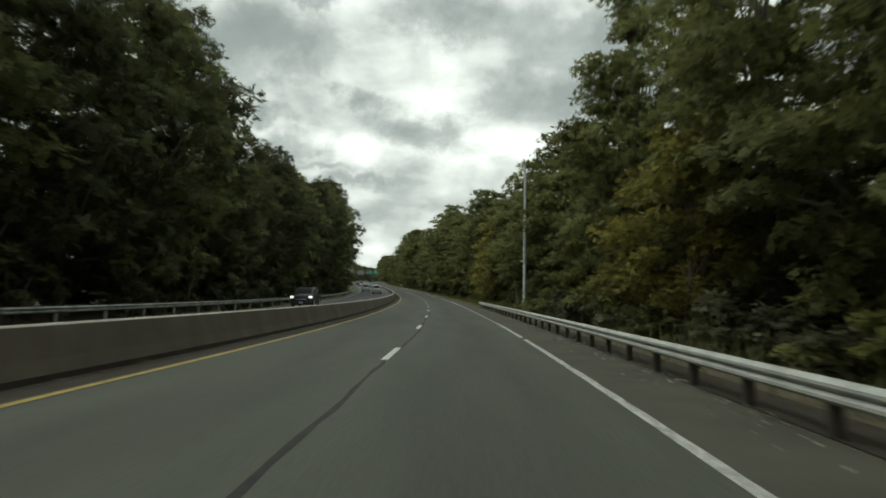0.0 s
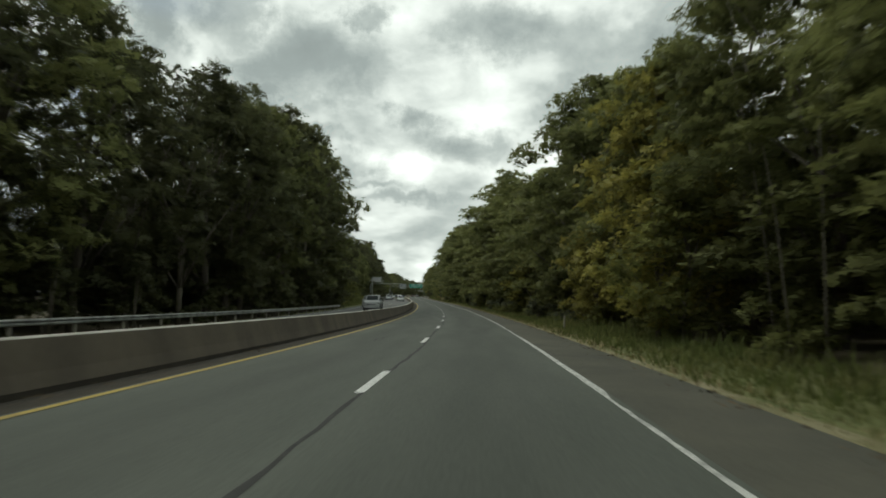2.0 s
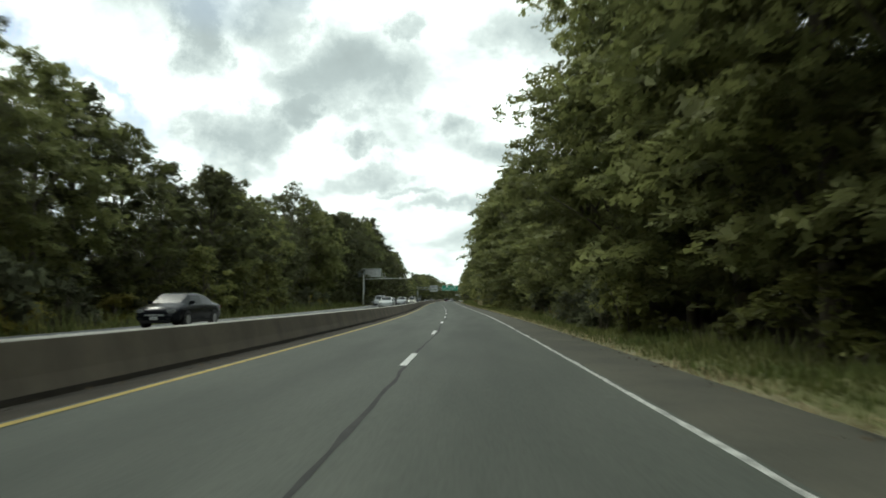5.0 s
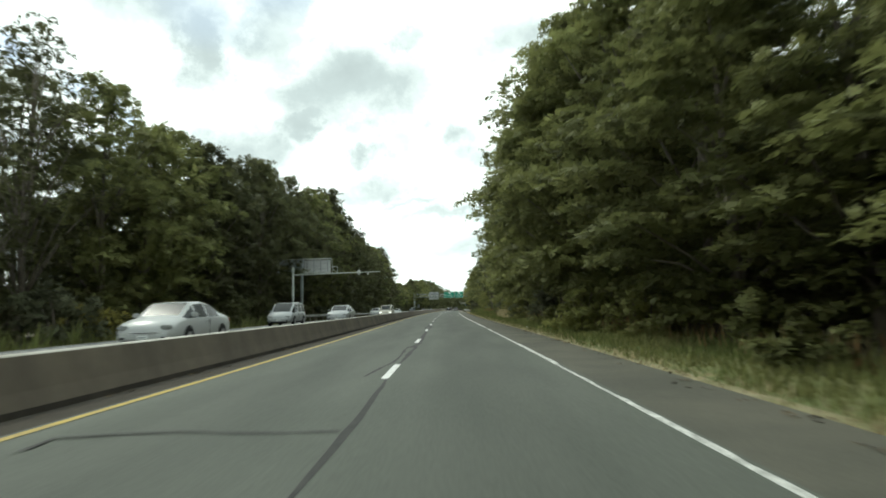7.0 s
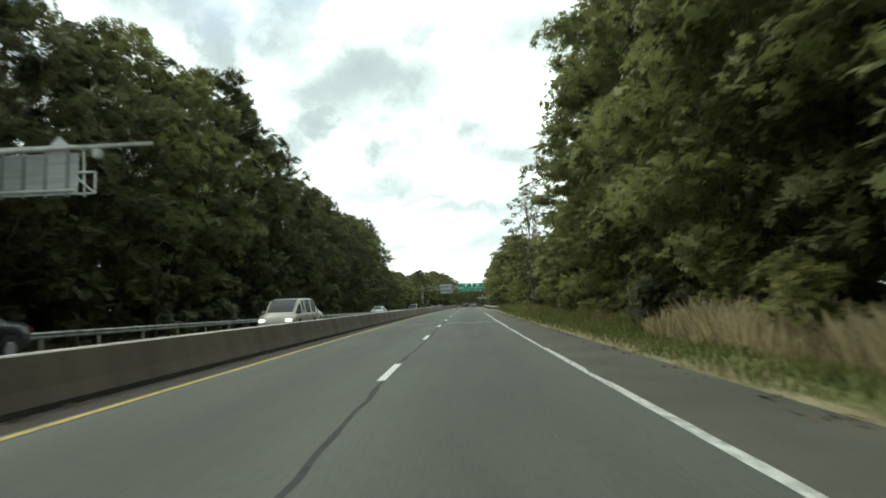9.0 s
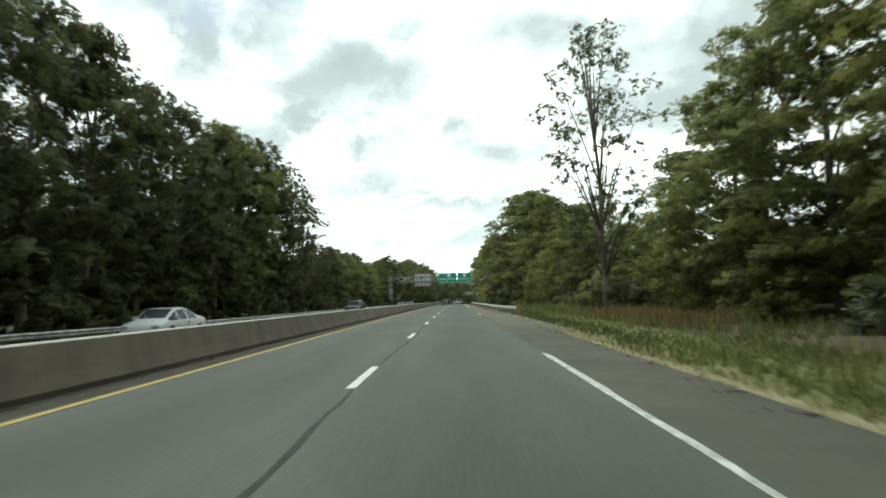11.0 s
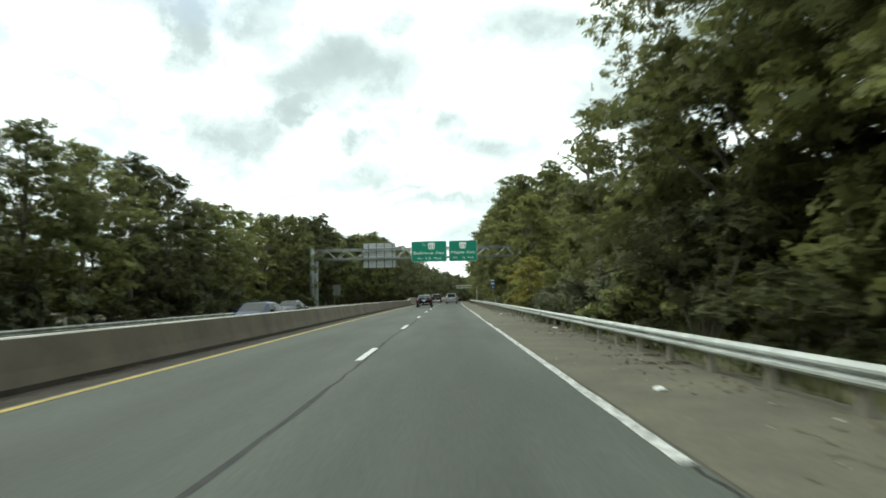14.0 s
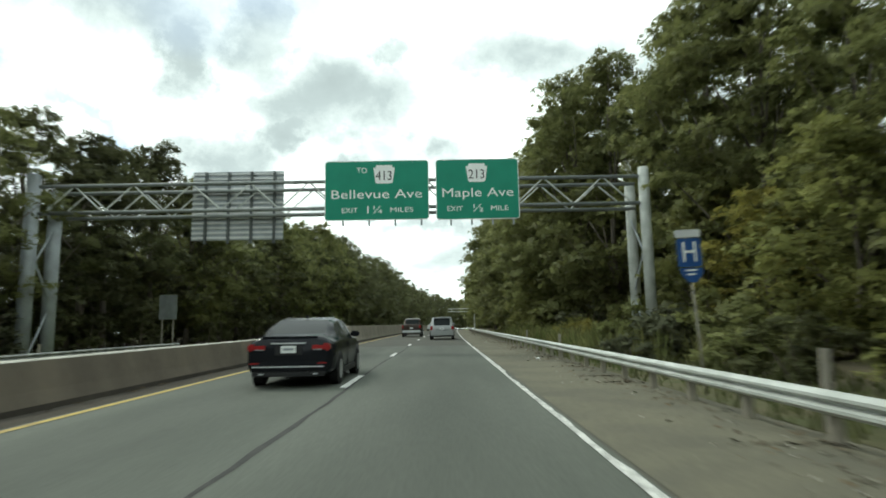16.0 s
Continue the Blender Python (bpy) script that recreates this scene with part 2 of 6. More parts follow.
WOOD_POST = material("weathered_post", (0.33, 0.31, 0.26), 0.9, second=(0.22, 0.20, 0.16), scale=6, grain=0.25, grain_scale=40, stretch=(1, 1, 0.2))
# Much darker than the other timber, for the first guardrail's posts
DARK_POST = material("dark_timber_post", (0.075, 0.062, 0.048), 0.9, second=(0.045, 0.038, 0.03), scale=6, grain=0.3, grain_scale=40, stretch=(1, 1, 0.2))
GREEN_SIGN = material("green_sign_sheet", (0.008, 0.20, 0.125), 0.45, second=(0.010, 0.225, 0.14), scale=1.2, grain=0.06)
BLUE_SIGN = material("blue_sign_sheet", (0.014, 0.06, 0.20), 0.5, second=(0.018, 0.075, 0.23), scale=2.0)
WHITE_SIGN = material("white_sign_sheet", (0.78, 0.80, 0.78), 0.45, grain=0.06)
BLACK_SIGN = material("black_sign_print", (0.02, 0.02, 0.02), 0.5)
YELLOW_SIGN = material("yellow_marker_sheet", (0.50, 0.36, 0.04), 0.6, second=(0.36, 0.27, 0.05), scale=6)
ALU = material("bare_aluminium_back", (0.64, 0.65, 0.64), 0.5, 0.15, second=(0.50, 0.51, 0.51), scale=2.5, grain=0.12, stretch=(0.3, 1, 3))
PLASTIC_GREY = material("dark_steel_bar", (0.10, 0.11, 0.11), 0.6, 0.2, grain=0.15)
BARK = material("bark", (0.17, 0.148, 0.118), 0.95, second=(0.10, 0.085, 0.068), scale=3.0, grain=0.35, grain_scale=14, bump=0.6, bump_scale=14, stretch=(1, 1, 0.25))
DEAD_WOOD = material("dead_wood", (0.30, 0.27, 0.23), 0.95, second=(0.20, 0.18, 0.15), scale=3, grain=0.3, grain_scale=16, stretch=(1, 1, 0.3))
LITTER = material("leaf_litter", (0.105, 0.090, 0.060), 1.0, second=(0.150, 0.128, 0.080), scale=0.5, grain=0.4, grain_scale=6, bump=0.6, bump_scale=8)
TURF = material("turf", (0.125, 0.148, 0.052), 1.0, second=(0.190, 0.186, 0.080), scale=0.35, grain=0.4, grain_scale=5, bump=0.6, bump_scale=12)
# Darker than the turf: the bank's shade is put into this colour
UNDERGROWTH = material("shade_dark_undergrowth", (0.085, 0.092, 0.040), 1.0, second=(0.12, 0.105, 0.06), scale=0.8, grain=0.4, grain_scale=7, bump=0.6, bump_scale=14)
EDGE_DIRT = material("straw_strewn_dirt", (0.30, 0.265, 0.165), 1.0, second=(0.17, 0.165, 0.075), scale=0.9, grain=0.35, grain_scale=14, bump=0.5, bump_scale=20)
BLADES = material("grass_blades", (0.125, 0.152, 0.048), 0.9, second=(0.190, 0.188, 0.075), scale=0.4, island=0.4, through_light=0.3)
STRAW = material("dry_grass_blades", (0.52, 0.44, 0.28), 0.9, second=(0.38, 0.32, 0.19), scale=0.6, island=0.35, through_light=0.3)
# Darker copy of the verge grass; shade behind the guardrail goes into its colour
DARK_GRASS = material("dark_grass_blades", (0.088, 0.112, 0.038), 0.9, second=(0.125, 0.128, 0.055), scale=0.5, island=0.4, through_light=0.3)
RUSSET = material("russet_weeds", (0.26, 0.15, 0.07), 0.9, second=(0.19, 0.16, 0.07), scale=0.5, island=0.35, through_light=0.3)
DEAD_LEAVES = material("dead_leaf_scraps", (0.13, 0.095, 0.055), 1.0, second=(0.075, 0.06, 0.04), scale=2.0, island=0.45)
PALE_GRIT = material("pale_grit", (0.46, 0.44, 0.38), 0.95, second=(0.30, 0.28, 0.23), scale=4.0, island=0.35)
# Grey steel darkened to paint the backlit shade on the gantry chords
CHORD_STEEL = material("shade_grey_steel", (0.24, 0.26, 0.255), 0.6, 0.2, second=(0.17, 0.185, 0.18), scale=1.5, grain=0.15)
# Galvanised steel darkened: the far rails' shade is put into the colour
SHADED_RAIL = material("shaded_galvanised_rail", (0.36, 0.37, 0.345), 0.6, 0.2, second=(0.17, 0.175, 0.165), scale=2.0, grain=0.15)
DARK_STEEL = material("dull_dark_cabinet", (0.10, 0.105, 0.105), 0.7, 0.1, second=(0.075, 0.08, 0.08), scale=2.0, grain=0.15)
POLE_STEEL = material("pole_steel", (0.36, 0.40, 0.39), 0.55, 0.2, second=(0.28, 0.31, 0.30), scale=1.5, grain=0.12, stretch=(1, 1, 0.2))
PEDESTAL = material("weathered_pedestal", (0.42, 0.42, 0.39), 0.7, second=(0.30, 0.30, 0.27), scale=4.0, grain=0.15)


def leaves(name, c, d):
    """Sprays of small leaves: the leaf blades are cells cut out of each spray, each cell with its own shade."""
    m = material(name, c, 0.58, second=d, scale=0.35, island=0.22, thing=0.28, through_light=0.45, gloss=0.12)
    nt = m.node_tree
    tc = nt.nodes.new("ShaderNodeTexCoord")
    cells = nt.nodes.new("ShaderNodeTexVoronoi")
    cells.inputs["Scale"].default_value, cells.inputs["Randomness"].default_value = 10.0, 1.0
    nt.links.new(tc.outputs["Object"], cells.inputs["Vector"])
    inside = nt.nodes.new("ShaderNodeMath")
    inside.operation = "LESS_THAN"
    nt.links.new(cells.outputs["Distance"], inside.inputs[0])
    away = nt.nodes.new("ShaderNodeVectorMath")
    away.operation = "DISTANCE"
    away.inputs[1].default_value = (0.5, 0.5, 0.0)
    nt.links.new(tc.outputs["UV"], away.inputs[0])
    ragged = nt.nodes.new("ShaderNodeMapRange")
    ragged.inputs["From Min"].default_value, ragged.inputs["From Max"].default_value = 0.12, 0.62
    ragged.inputs["To Min"].default_value, ragged.inputs["To Max"].default_value = 0.70, 0.26
    nt.links.new(away.outputs["Value"], ragged.inputs["Value"])
    nt.links.new(ragged.outputs["Result"], inside.inputs[1])
    clear = nt.nodes.new("ShaderNodeBsdfTransparent")
    cut = nt.nodes.new("ShaderNodeMixShader")
    out = nt.nodes["Material Output"]
    solid = out.inputs[0].links[0].from_socket
    nt.links.new(inside.outputs[0], cut.inputs[0])
    nt.links.new(clear.outputs[0], cut.inputs[1])
    nt.links.new(solid, cut.inputs[2])
    nt.links.new(cut.outputs[0], out.inputs[0])
    return m


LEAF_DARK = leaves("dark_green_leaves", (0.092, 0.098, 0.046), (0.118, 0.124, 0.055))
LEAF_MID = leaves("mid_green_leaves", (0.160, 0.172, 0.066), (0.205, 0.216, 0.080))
LEAF_OLIVE = leaves("olive_leaves", (0.165, 0.176, 0.060), (0.212, 0.215, 0.070))
LEAF_YELLOW = leaves("yellowing_leaves", (0.25, 0.235, 0.062), (0.31, 0.275, 0.075))
LEAF_GREY = leaves("grey_green_leaves", (0.13, 0.14, 0.08), (0.165, 0.175, 0.105))


# ---- building helpers ----
def link_mesh(name, verts, faces, mats, slots=None, smooth=False):
    me = bpy.data.meshes.new(name)
    me.from_pydata(verts, [], faces)
    for m in (mats if isinstance(mats, (list, tuple)) else [mats]):
        me.materials.append(m)
    if slots is not None:
        me.polygons.foreach_set("material_index", slots)
    if smooth:
        me.polygons.foreach_set("use_smooth", [True] * len(me.polygons))
    me.update()
    return new(name, me)


def under(ob, parent, label=""):
    ob.parent = parent
    return tagged(ob, label)


def part(name, bm, mat, parent=None, label="", smooth=False):
    me = bpy.data.meshes.new(name)
    bm.normal_update()
    bm.to_mesh(me)
    bm.free()
    for m in (mat if isinstance(mat, (list, tuple)) else [mat]):
        me.materials.append(m)
    if smooth:
        me.polygons.foreach_set("use_smooth", [True] * len(me.polygons))
    ob = new(name, me)
    if parent is not None:
        under(ob, parent)
    return tagged(ob, label)


def box(bm, x0, x1, y0, y1, z0, z1, bevel=0.0):
    vs = [bm.verts.new((x, y, z)) for z in (z0, z1) for y in (y0, y1) for x in (x0, x1)]
    fs = [bm.faces.new([vs[i] for i in f]) for f in ((0, 2, 3, 1), (4, 5, 7, 6), (0, 1, 5, 4), (2, 6, 7, 3), (0, 4, 6, 2), (1, 3, 7, 5))]
    if bevel:
        bmesh.ops.bevel(bm, geom=list({e for f in fs for e in f.edges}), offset=bevel, segments=2, affect="EDGES")


def tube(bm, pts, radii, sides=8, caps=True):
    rings = []
    for i, p in enumerate(pts):
        d = (Vector(pts[min(i + 1, len(pts) - 1)]) - Vector(pts[max(i - 1, 0)])).normalized()
        u = d.cross(Vector((0.31, 0.95, 0.02))).normalized() if abs(d.y) < 0.9 else d.cross(Vector((1, 0, 0.1))).normalized()
        v = d.cross(u)
        rings.append([bm.verts.new(Vector(p) + radii[i] * (math.cos(k * math.tau / sides) * u + math.sin(k * math.tau / sides) * v)) for k in range(sides)])
    for r0, r1 in zip(rings, rings[1:]):
        for k in range(sides):
            bm.faces.new((r0[k], r0[(k + 1) % sides], r1[(k + 1) % sides], r1[k]))
    if caps:
        bm.faces.new(rings[0][::-1])
        bm.faces.new(rings[-1])


def sweep(name, s_list, profile, mats, slots=None, closed=False, smooth=False, shift=None):
    """A profile of (lat, up) carried along the road. slots: a material for each strip. shift(s): added (lat, up)."""
    verts, faces, mat_ids = [], [], []
    n = len(profile)
    for s in s_list:
        dl, du = shift(s) if shift else (0, 0)
        verts += [spot(s, lat + dl, up + du) for lat, up in profile]
    strips = n if closed else n - 1
    for i in range(len(s_list) - 1):
        for k in range(strips):
            a0, b0 = i * n + k, i * n + (k + 1) % n
            faces.append((a0, b0, b0 + n, a0 + n))
            mat_ids.append(slots[k] if slots else 0)
    flat = [(profile[i % n][0], s_list[i // n]) for i in range(len(verts))]
    if closed:
        faces += [tuple(range(n))[::-1], tuple(range((len(s_list) - 1) * n, len(s_list) * n))]
        mat_ids += [0, 0]
    ob = link_mesh(name, verts, faces, mats, mat_ids, smooth)
    uv = ob.data.uv_layers.new(name="road")
    ids = np.empty(len(ob.data.loops), dtype=np.int32)
    ob.data.loops.foreach_get("vertex_index", ids)
    uv.data.foreach_set("uv", np.array(flat, dtype=np.float32)[ids].ravel())
    return ob


def steps(a, b, d):
    return list(np.linspace(a, b, max(2, int(round((b - a) / d)) + 1)))


def far_drop(s):
    """The level of the opposite carriageway against this one."""
    return float(np.interp(s, [-60, 60, 150, 200, 285, 320, 390, 900], [-0.07, -0.07, 0.12, 0.2, 0.2, 0.02, -0.34, -0.36]))


# ---- ground, roads, lines ----
ALONG = steps(-55, 700, 3) + steps(715, 1380, 15)
PATCH_S = 539.0
ground = sweep("ground", ALONG, [(-420, 3.0), (-90, 0.3), (-40, -0.3), (-19.5, -0.45), (-14.3, -0.35), (-5.2, -0.25), (5.2, -0.10),
                                 (5.9, -0.08), (7.2, -0.16), (10.5, -0.25), (16, 0.1), (40, 0.6), (90, 1.2), (420, 4.0)],
               [LITTER, TURF, EDGE_DIRT], [0, 0, 0, 1, 1, 1, 2, 1, 1, 0, 0, 0, 0],
               shift=lambda s: (0, 0))
tagged(ground, "grass verge and leaf-littered woodland floor beside the highway", "ground", kind="structure")
# the leftmost strip paints the barrier's foot shadow onto the road
road = sweep("road", ALONG, [(-4.8, -0.03), (-4.28, -0.012), (-3.82, 0.0), (0, 0.012), (3.72, 0.0)], [ASPHALT, GUTTER, SHADE_AND_SOIL], [2, 1, 0, 0])
tagged(road, "worn grey asphalt carriageway with two lanes", "road", kind="structure")
shoulder = sweep("shoulder", ALONG, [(3.72, 0.0), (4.6, -0.01), (5.45, -0.03), (5.52, -0.12)], [SHOULDER, SANDY],
                 [0, 0, 0], shift=lambda s: (0, 0))
tagged(shoulder, "darker asphalt shoulder with a crumbling edge", "shoulder", kind="structure")
sandy = sweep("sandy_shoulder", steps(366, 640, 3), [(3.76, 0.005), (5.0, 0.0), (6.1, -0.02), (6.9, -0.16)], [SANDY], shift=lambda s: (0, -0.12 * max(0, 1 - (s - 366) / 12)))
tagged(sandy, "sandy brown paved shoulder below the guardrail", "shoulder", kind="structure")
# the two strips below the guardrail are much darker than the litter
leafy = sweep("woodland_floor", steps(-55, 66, 3), [(5.2, -0.010), (5.5, -0.020), (6.3, -0.085), (7.2, -0.146), (10.5, -0.236), (16, 0.112)], [LITTER, SHADE_AND_SOIL], [1, 1, 0, 0, 0],
              shift=lambda s: (0.35 * max(0, (s - 60) / 6), -0.1 * max(0, (s - 60) / 6)))
tagged(leafy, "brown leaf-strewn earth behind the guardrail", "ground", kind="structure")
bank_floor = sweep("bank_floor", steps(398, 640, 3), [(6.72, -0.118), (7.2, -0.146), (10.5, -0.236), (16, 0.112)], [LITTER, UNDERGROWTH], [1, 1, 0], shift=lambda s: (0, -0.1 * max(0, 1 - (s - 398) / 5)))
tagged(bank_floor, "weedy ground behind the guardrail, its shade put into the colour", "ground", kind="structure")
opposite = sweep("opposite_road", ALONG, [(-14.3, -0.02), (-13.2, 0.0), (-9.4, 0.04), (-5.0, 0.08)], [FAR_ASPHALT], shift=lambda s: (0, far_drop(s)))
tagged(opposite, "grey asphalt carriageway for oncoming traffic", "road", kind="structure")


def line(name, lat0, lat1, s0, s1, up, mat, label):
    ob = sweep(name, steps(s0, s1, 3), [(lat0, up), (lat1, up)], [mat])
    tagged(ob, label, "road marking", kind="structure")
    return ob


patch = sweep("pavement_patch", steps(PATCH_S, 700, 3), [(-3.55, 0.0035), (0, 0.0155), (3.5, 0.0035)], [OLD_PATCH])
tagged(patch, "darker stretch of newer asphalt", "pavement", kind="structure")


def worn_line(name, lat, width, s0, s1, up, seed, label):
    """A painted line whose outer edge is chipped away here and there, and broken by a few short gaps."""
    r = random.Random(seed)
    vs, fs, chip, gap = [], [], 0.0, 0
    for i, at in enumerate(steps(s0, s1, 0.45)):
        if r.random() < 0.10:
            chip = r.choice((0.0, 0.0, 0.02, 0.05, 0.075))
        lost = min(width * 0.8, max(0.0, chip + r.uniform(-0.02, 0.02)))
        vs += [spot(at, lat + r.uniform(0, 0.012), up), spot(at, lat + width - lost, up)]
        gap = gap - 1 if gap else r.choice((1, 2)) if r.random() < 0.012 else 0
        if i and not gap:
            fs.append((2 * i - 2, 2 * i - 1, 2 * i + 1, 2 * i))
    tagged(link_mesh(name, vs, fs, WHITE_LINE), label, "road marking", kind="structure")


for k, (s0, s1, up) in enumerate(((-50, 362, 0.006), (399, 405.5, 0.010), (446, 1000, 0.010))):
    worn_line("edge_line", 3.56, 0.15, s0, s1, up, 40 + k, "chipped white edge line on the asphalt")
line("median_line", -3.72, -3.58, -50, 1000, 0.008, YELLOW_LINE, "solid yellow line beside the median barrier")
tagged(sweep("opposite_edge_line", ALONG, [(-13.0, 0.012), (-12.86, 0.012)], [WHITE_LINE], shift=lambda s: (0, far_drop(s))), "white edge line of the opposite road", "road marking", kind="structure")
tagged(sweep("opposite_bank", ALONG, [(-21, -0.68), (-17, -0.3), (-14.25, -0.03)], [TURF], shift=lambda s: (0, far_drop(s))), "grassy bank along the opposite road", "verge", kind="structure")

# the joint between the lanes, sealed with tar, and the dashes over it
rng = random.Random(5)
verts, faces = [], []
for i, s in enumerate(steps(-40, 640, 0.8)):
    c, w = 0.08 + 0.05 * math.sin(s * 0.31) + rng.uniform(-0.025, 0.025), rng.uniform(0.02, 0.055) * (1.6 if 240 < s < 270 else 1)
    verts += [spot(s, c - w, 0.0145), spot(s, c + w, 0.0145)]
    if i:
        faces.append((2 * i - 2, 2 * i - 1, 2 * i + 1, 2 * i))
tagged(link_mesh("lane_joint", verts, faces, TAR), "dark tar-sealed joint between the lanes", "road joint", kind="structure")


def wander(points, width, seed):
    r = random.Random(seed)
    vs, fs = [], []
    fine = []
    for (s0, l0), (s1, l1) in zip(points, points[1:]):
        n = max(2, int(math.hypot(s1 - s0, l1 - l0) / 0.25))
        fine += [(s0 + (s1 - s0) * k / n, l0 + (l1 - l0) * k / n) for k in range(n)]
    fine.append(points[-1])
    for i, (s, l) in enumerate(fine):
        s2, l2 = fine[min(i + 1, len(fine) - 1)]
        s1, l1 = fine[max(i - 1, 0)]
        d = Vector((s2 - s1, l2 - l1)).normalized()
        w = width * r.uniform(0.5, 1.2)
        s, l = s + r.uniform(-0.03, 0.03), l + r.uniform(-0.03, 0.03)
        vs += [spot(s - d.y * w, l + d.x * w, 0.016), spot(s + d.y * w, l - d.x * w, 0.016)]
        if i:
            fs.append((2 * i - 2, 2 * i - 1, 2 * i + 1, 2 * i))
    ob = link_mesh("tar_crack", vs, fs, TAR)
    tagged(ob, "wandering tar-sealed crack in the asphalt", "crack", "tar cracks", kind="structure")


DASH0 = 15.344 - 12.192 * 5
me = bpy.data.meshes.new("lane_dash")
me.from_pydata([(x, y, 0) for y in (0, 1.0, 2.0, 3.05) for x in (-0.075, 0.075)], [], [(0, 1, 3, 2), (2, 3, 5, 4), (4, 5, 7, 6)])
me.materials.append(DASH_PAINT)
for k in range(76):
    s = DASH0 + 12.192 * k
    d = new("lane_dash", me)
    d.matrix_basis = stand(s, 0, 0.020, tilt=math.degrees(math.atan(np.interp(s + 1.5, LINE, SLOPE))))
    under(d, road)
far_me = me.copy()
for k in range(60):
    s = -40 + 12.192 * k
    d = new("lane_dash", far_me)
    d.matrix_basis = stand(s, -9.4, far_drop(s) + 0.06, tilt=math.degrees(math.atan(np.interp(s + 1.5, LINE, SLOPE))))
    under(d, opposite)


# ---- median barrier and guardrails ----
def barrier_rise(s):
    return 0.42 * min(max((s - 544) / 4.5, 0), 1)


verts, faces, ids = [], [], []
BAR = steps(-50, 545, 3) + steps(546, 565, 1) + steps(570, 900, 6)
for s in BAR:
    r = barrier_rise(s)
    verts += [spot(s, lat, up) for lat, up in ((-4.585, -0.06), (-4.60, 0.075), (-4.695, 0.30), (-4.85, 0.785 + r), (-4.87, 0.810 + r),
                                               (-5.06, 0.810 + r), (-5.08, 0.785 + r), (-5.16, 0.33), (-5.30, 0.08), (-5.33, -0.5))]
for i in range(len(BAR) - 1):
    for k in range(9):
        a0 = i * 10 + k
        faces.append((a0, a0 + 1, a0 + 11, a0 + 10))
        # strip 0 continues the painted foot shadow up the barrier's face
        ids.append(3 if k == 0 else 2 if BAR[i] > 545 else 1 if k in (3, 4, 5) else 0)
median = link_mesh("median_barrier", verts, faces, [CONCRETE, CONCRETE_TOP, NEW_CONCRETE, SHADE_AND_SOIL], ids)
tagged(median, "stained brown-grey concrete median barrier, sunlit top painted pale", "barrier", kind="structure")


def guardrail(s0, s1, lat, top, label, post_gap=1.905, lean_out=1, shift=None, steel=None, timber=None):
    """A steel W-beam on posts; lean_out 1 when the road lies to its left."""
    steel = steel or GALV
    root = new("guardrail")
    dl = shift or (lambda s: (0, 0))
    o = -lean_out
    w = [(lat, top), (lat + 0.025 * o, top - 0.004), (lat + 0.075 * o, top - 0.05), (lat + 0.075 * o, top - 0.085), (lat, top - 0.12),
         (lat, top - 0.14), (lat + 0.075 * o, top - 0.175), (lat + 0.075 * o, top - 0.21), (lat + 0.025 * o, top - 0.252), (lat, top - 0.256)]
    back_w = [(x + 0.006 * lean_out, z) for x, z in w[::-1]]
    beam = sweep("beam", steps(s0, s1, 2.5), w + back_w, [steel], closed=True, shift=shift)
    under(beam, root)
    pm = bmesh.new()
    box(pm, -0.05, 0.05, -0.075, 0.075, -1.05, 0.0, 0.008)
    post = part("post", pm, timber or WOOD_POST, root)
    n = int((s1 - s0) / post_gap)
    for k in range(n + 1):
        s = s0 + 0.4 + k * post_gap
        if s > s1 - 0.2:
            break
        ob = post if k == 0 else new("post", post.data)
        ob.matrix_basis = stand(s, lat + (0.075 + 0.0) * lean_out + dl(s)[0], top - 0.03 + dl(s)[1])
        if k:
            under(ob, root)
    return tagged(root, label, "guardrail", "guardrails")


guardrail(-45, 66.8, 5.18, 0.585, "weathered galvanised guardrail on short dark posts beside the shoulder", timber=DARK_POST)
guardrail(401.6, 640, 6.02, 0.545, "galvanised guardrail on short posts along the sandy shoulder", shift=lambda s: (0.8 * max(0.0, 1 - (s - 401.6) / 19) ** 1.5, 0))
guardrail(-45, 158, -14.5, 0.70, "galvanised guardrail along the far edge of the opposite road", 3.81, -1, steel=SHADED_RAIL)
guardrail(289, 542, -14.5, 0.72, "galvanised guardrail along the far edge of the opposite road", 3.81, -1, shift=lambda s: (0, far_drop(s)), steel=SHADED_RAIL)


# ---- trees ----
def leaf_cloud(pts, out, size, rs):
    """Small folded leaf sprays at pts, leaning along out; their corners, and the way each one faces."""
    n = len(pts)
    d = out * 0.8 + rs.normal(0, 0.5, (n, 3))
    d[:, 2] = d[:, 2] * 0.6 - 0.15
    d /= np.linalg.norm(d, axis=1)[:, None]
    up = np.array([0, 0, 0.8]) + out * 0.6 + rs.normal(0, 0.4, (n, 3))
    side = np.cross(d, up)
    side /= np.linalg.norm(side, axis=1)[:, None] + 1e-9
    nor = np.cross(side, d)
    L = size * rs.uniform(0.8, 1.55, (n, 1))
    w = L * rs.uniform(0.40, 0.62, (n, 1))
    v = np.stack([pts - d * L * 0.5, pts + side * w - nor * L * 0.12, pts + d * L * 0.55, pts - side * w - nor * L * 0.12], 1)
    face = out + np.array([0, 0, 0.35]) + rs.normal(0, 0.22, (n, 3))
    face /= np.linalg.norm(face, axis=1)[:, None]
    return v.reshape(-1, 3), np.repeat(face, 4, axis=0)


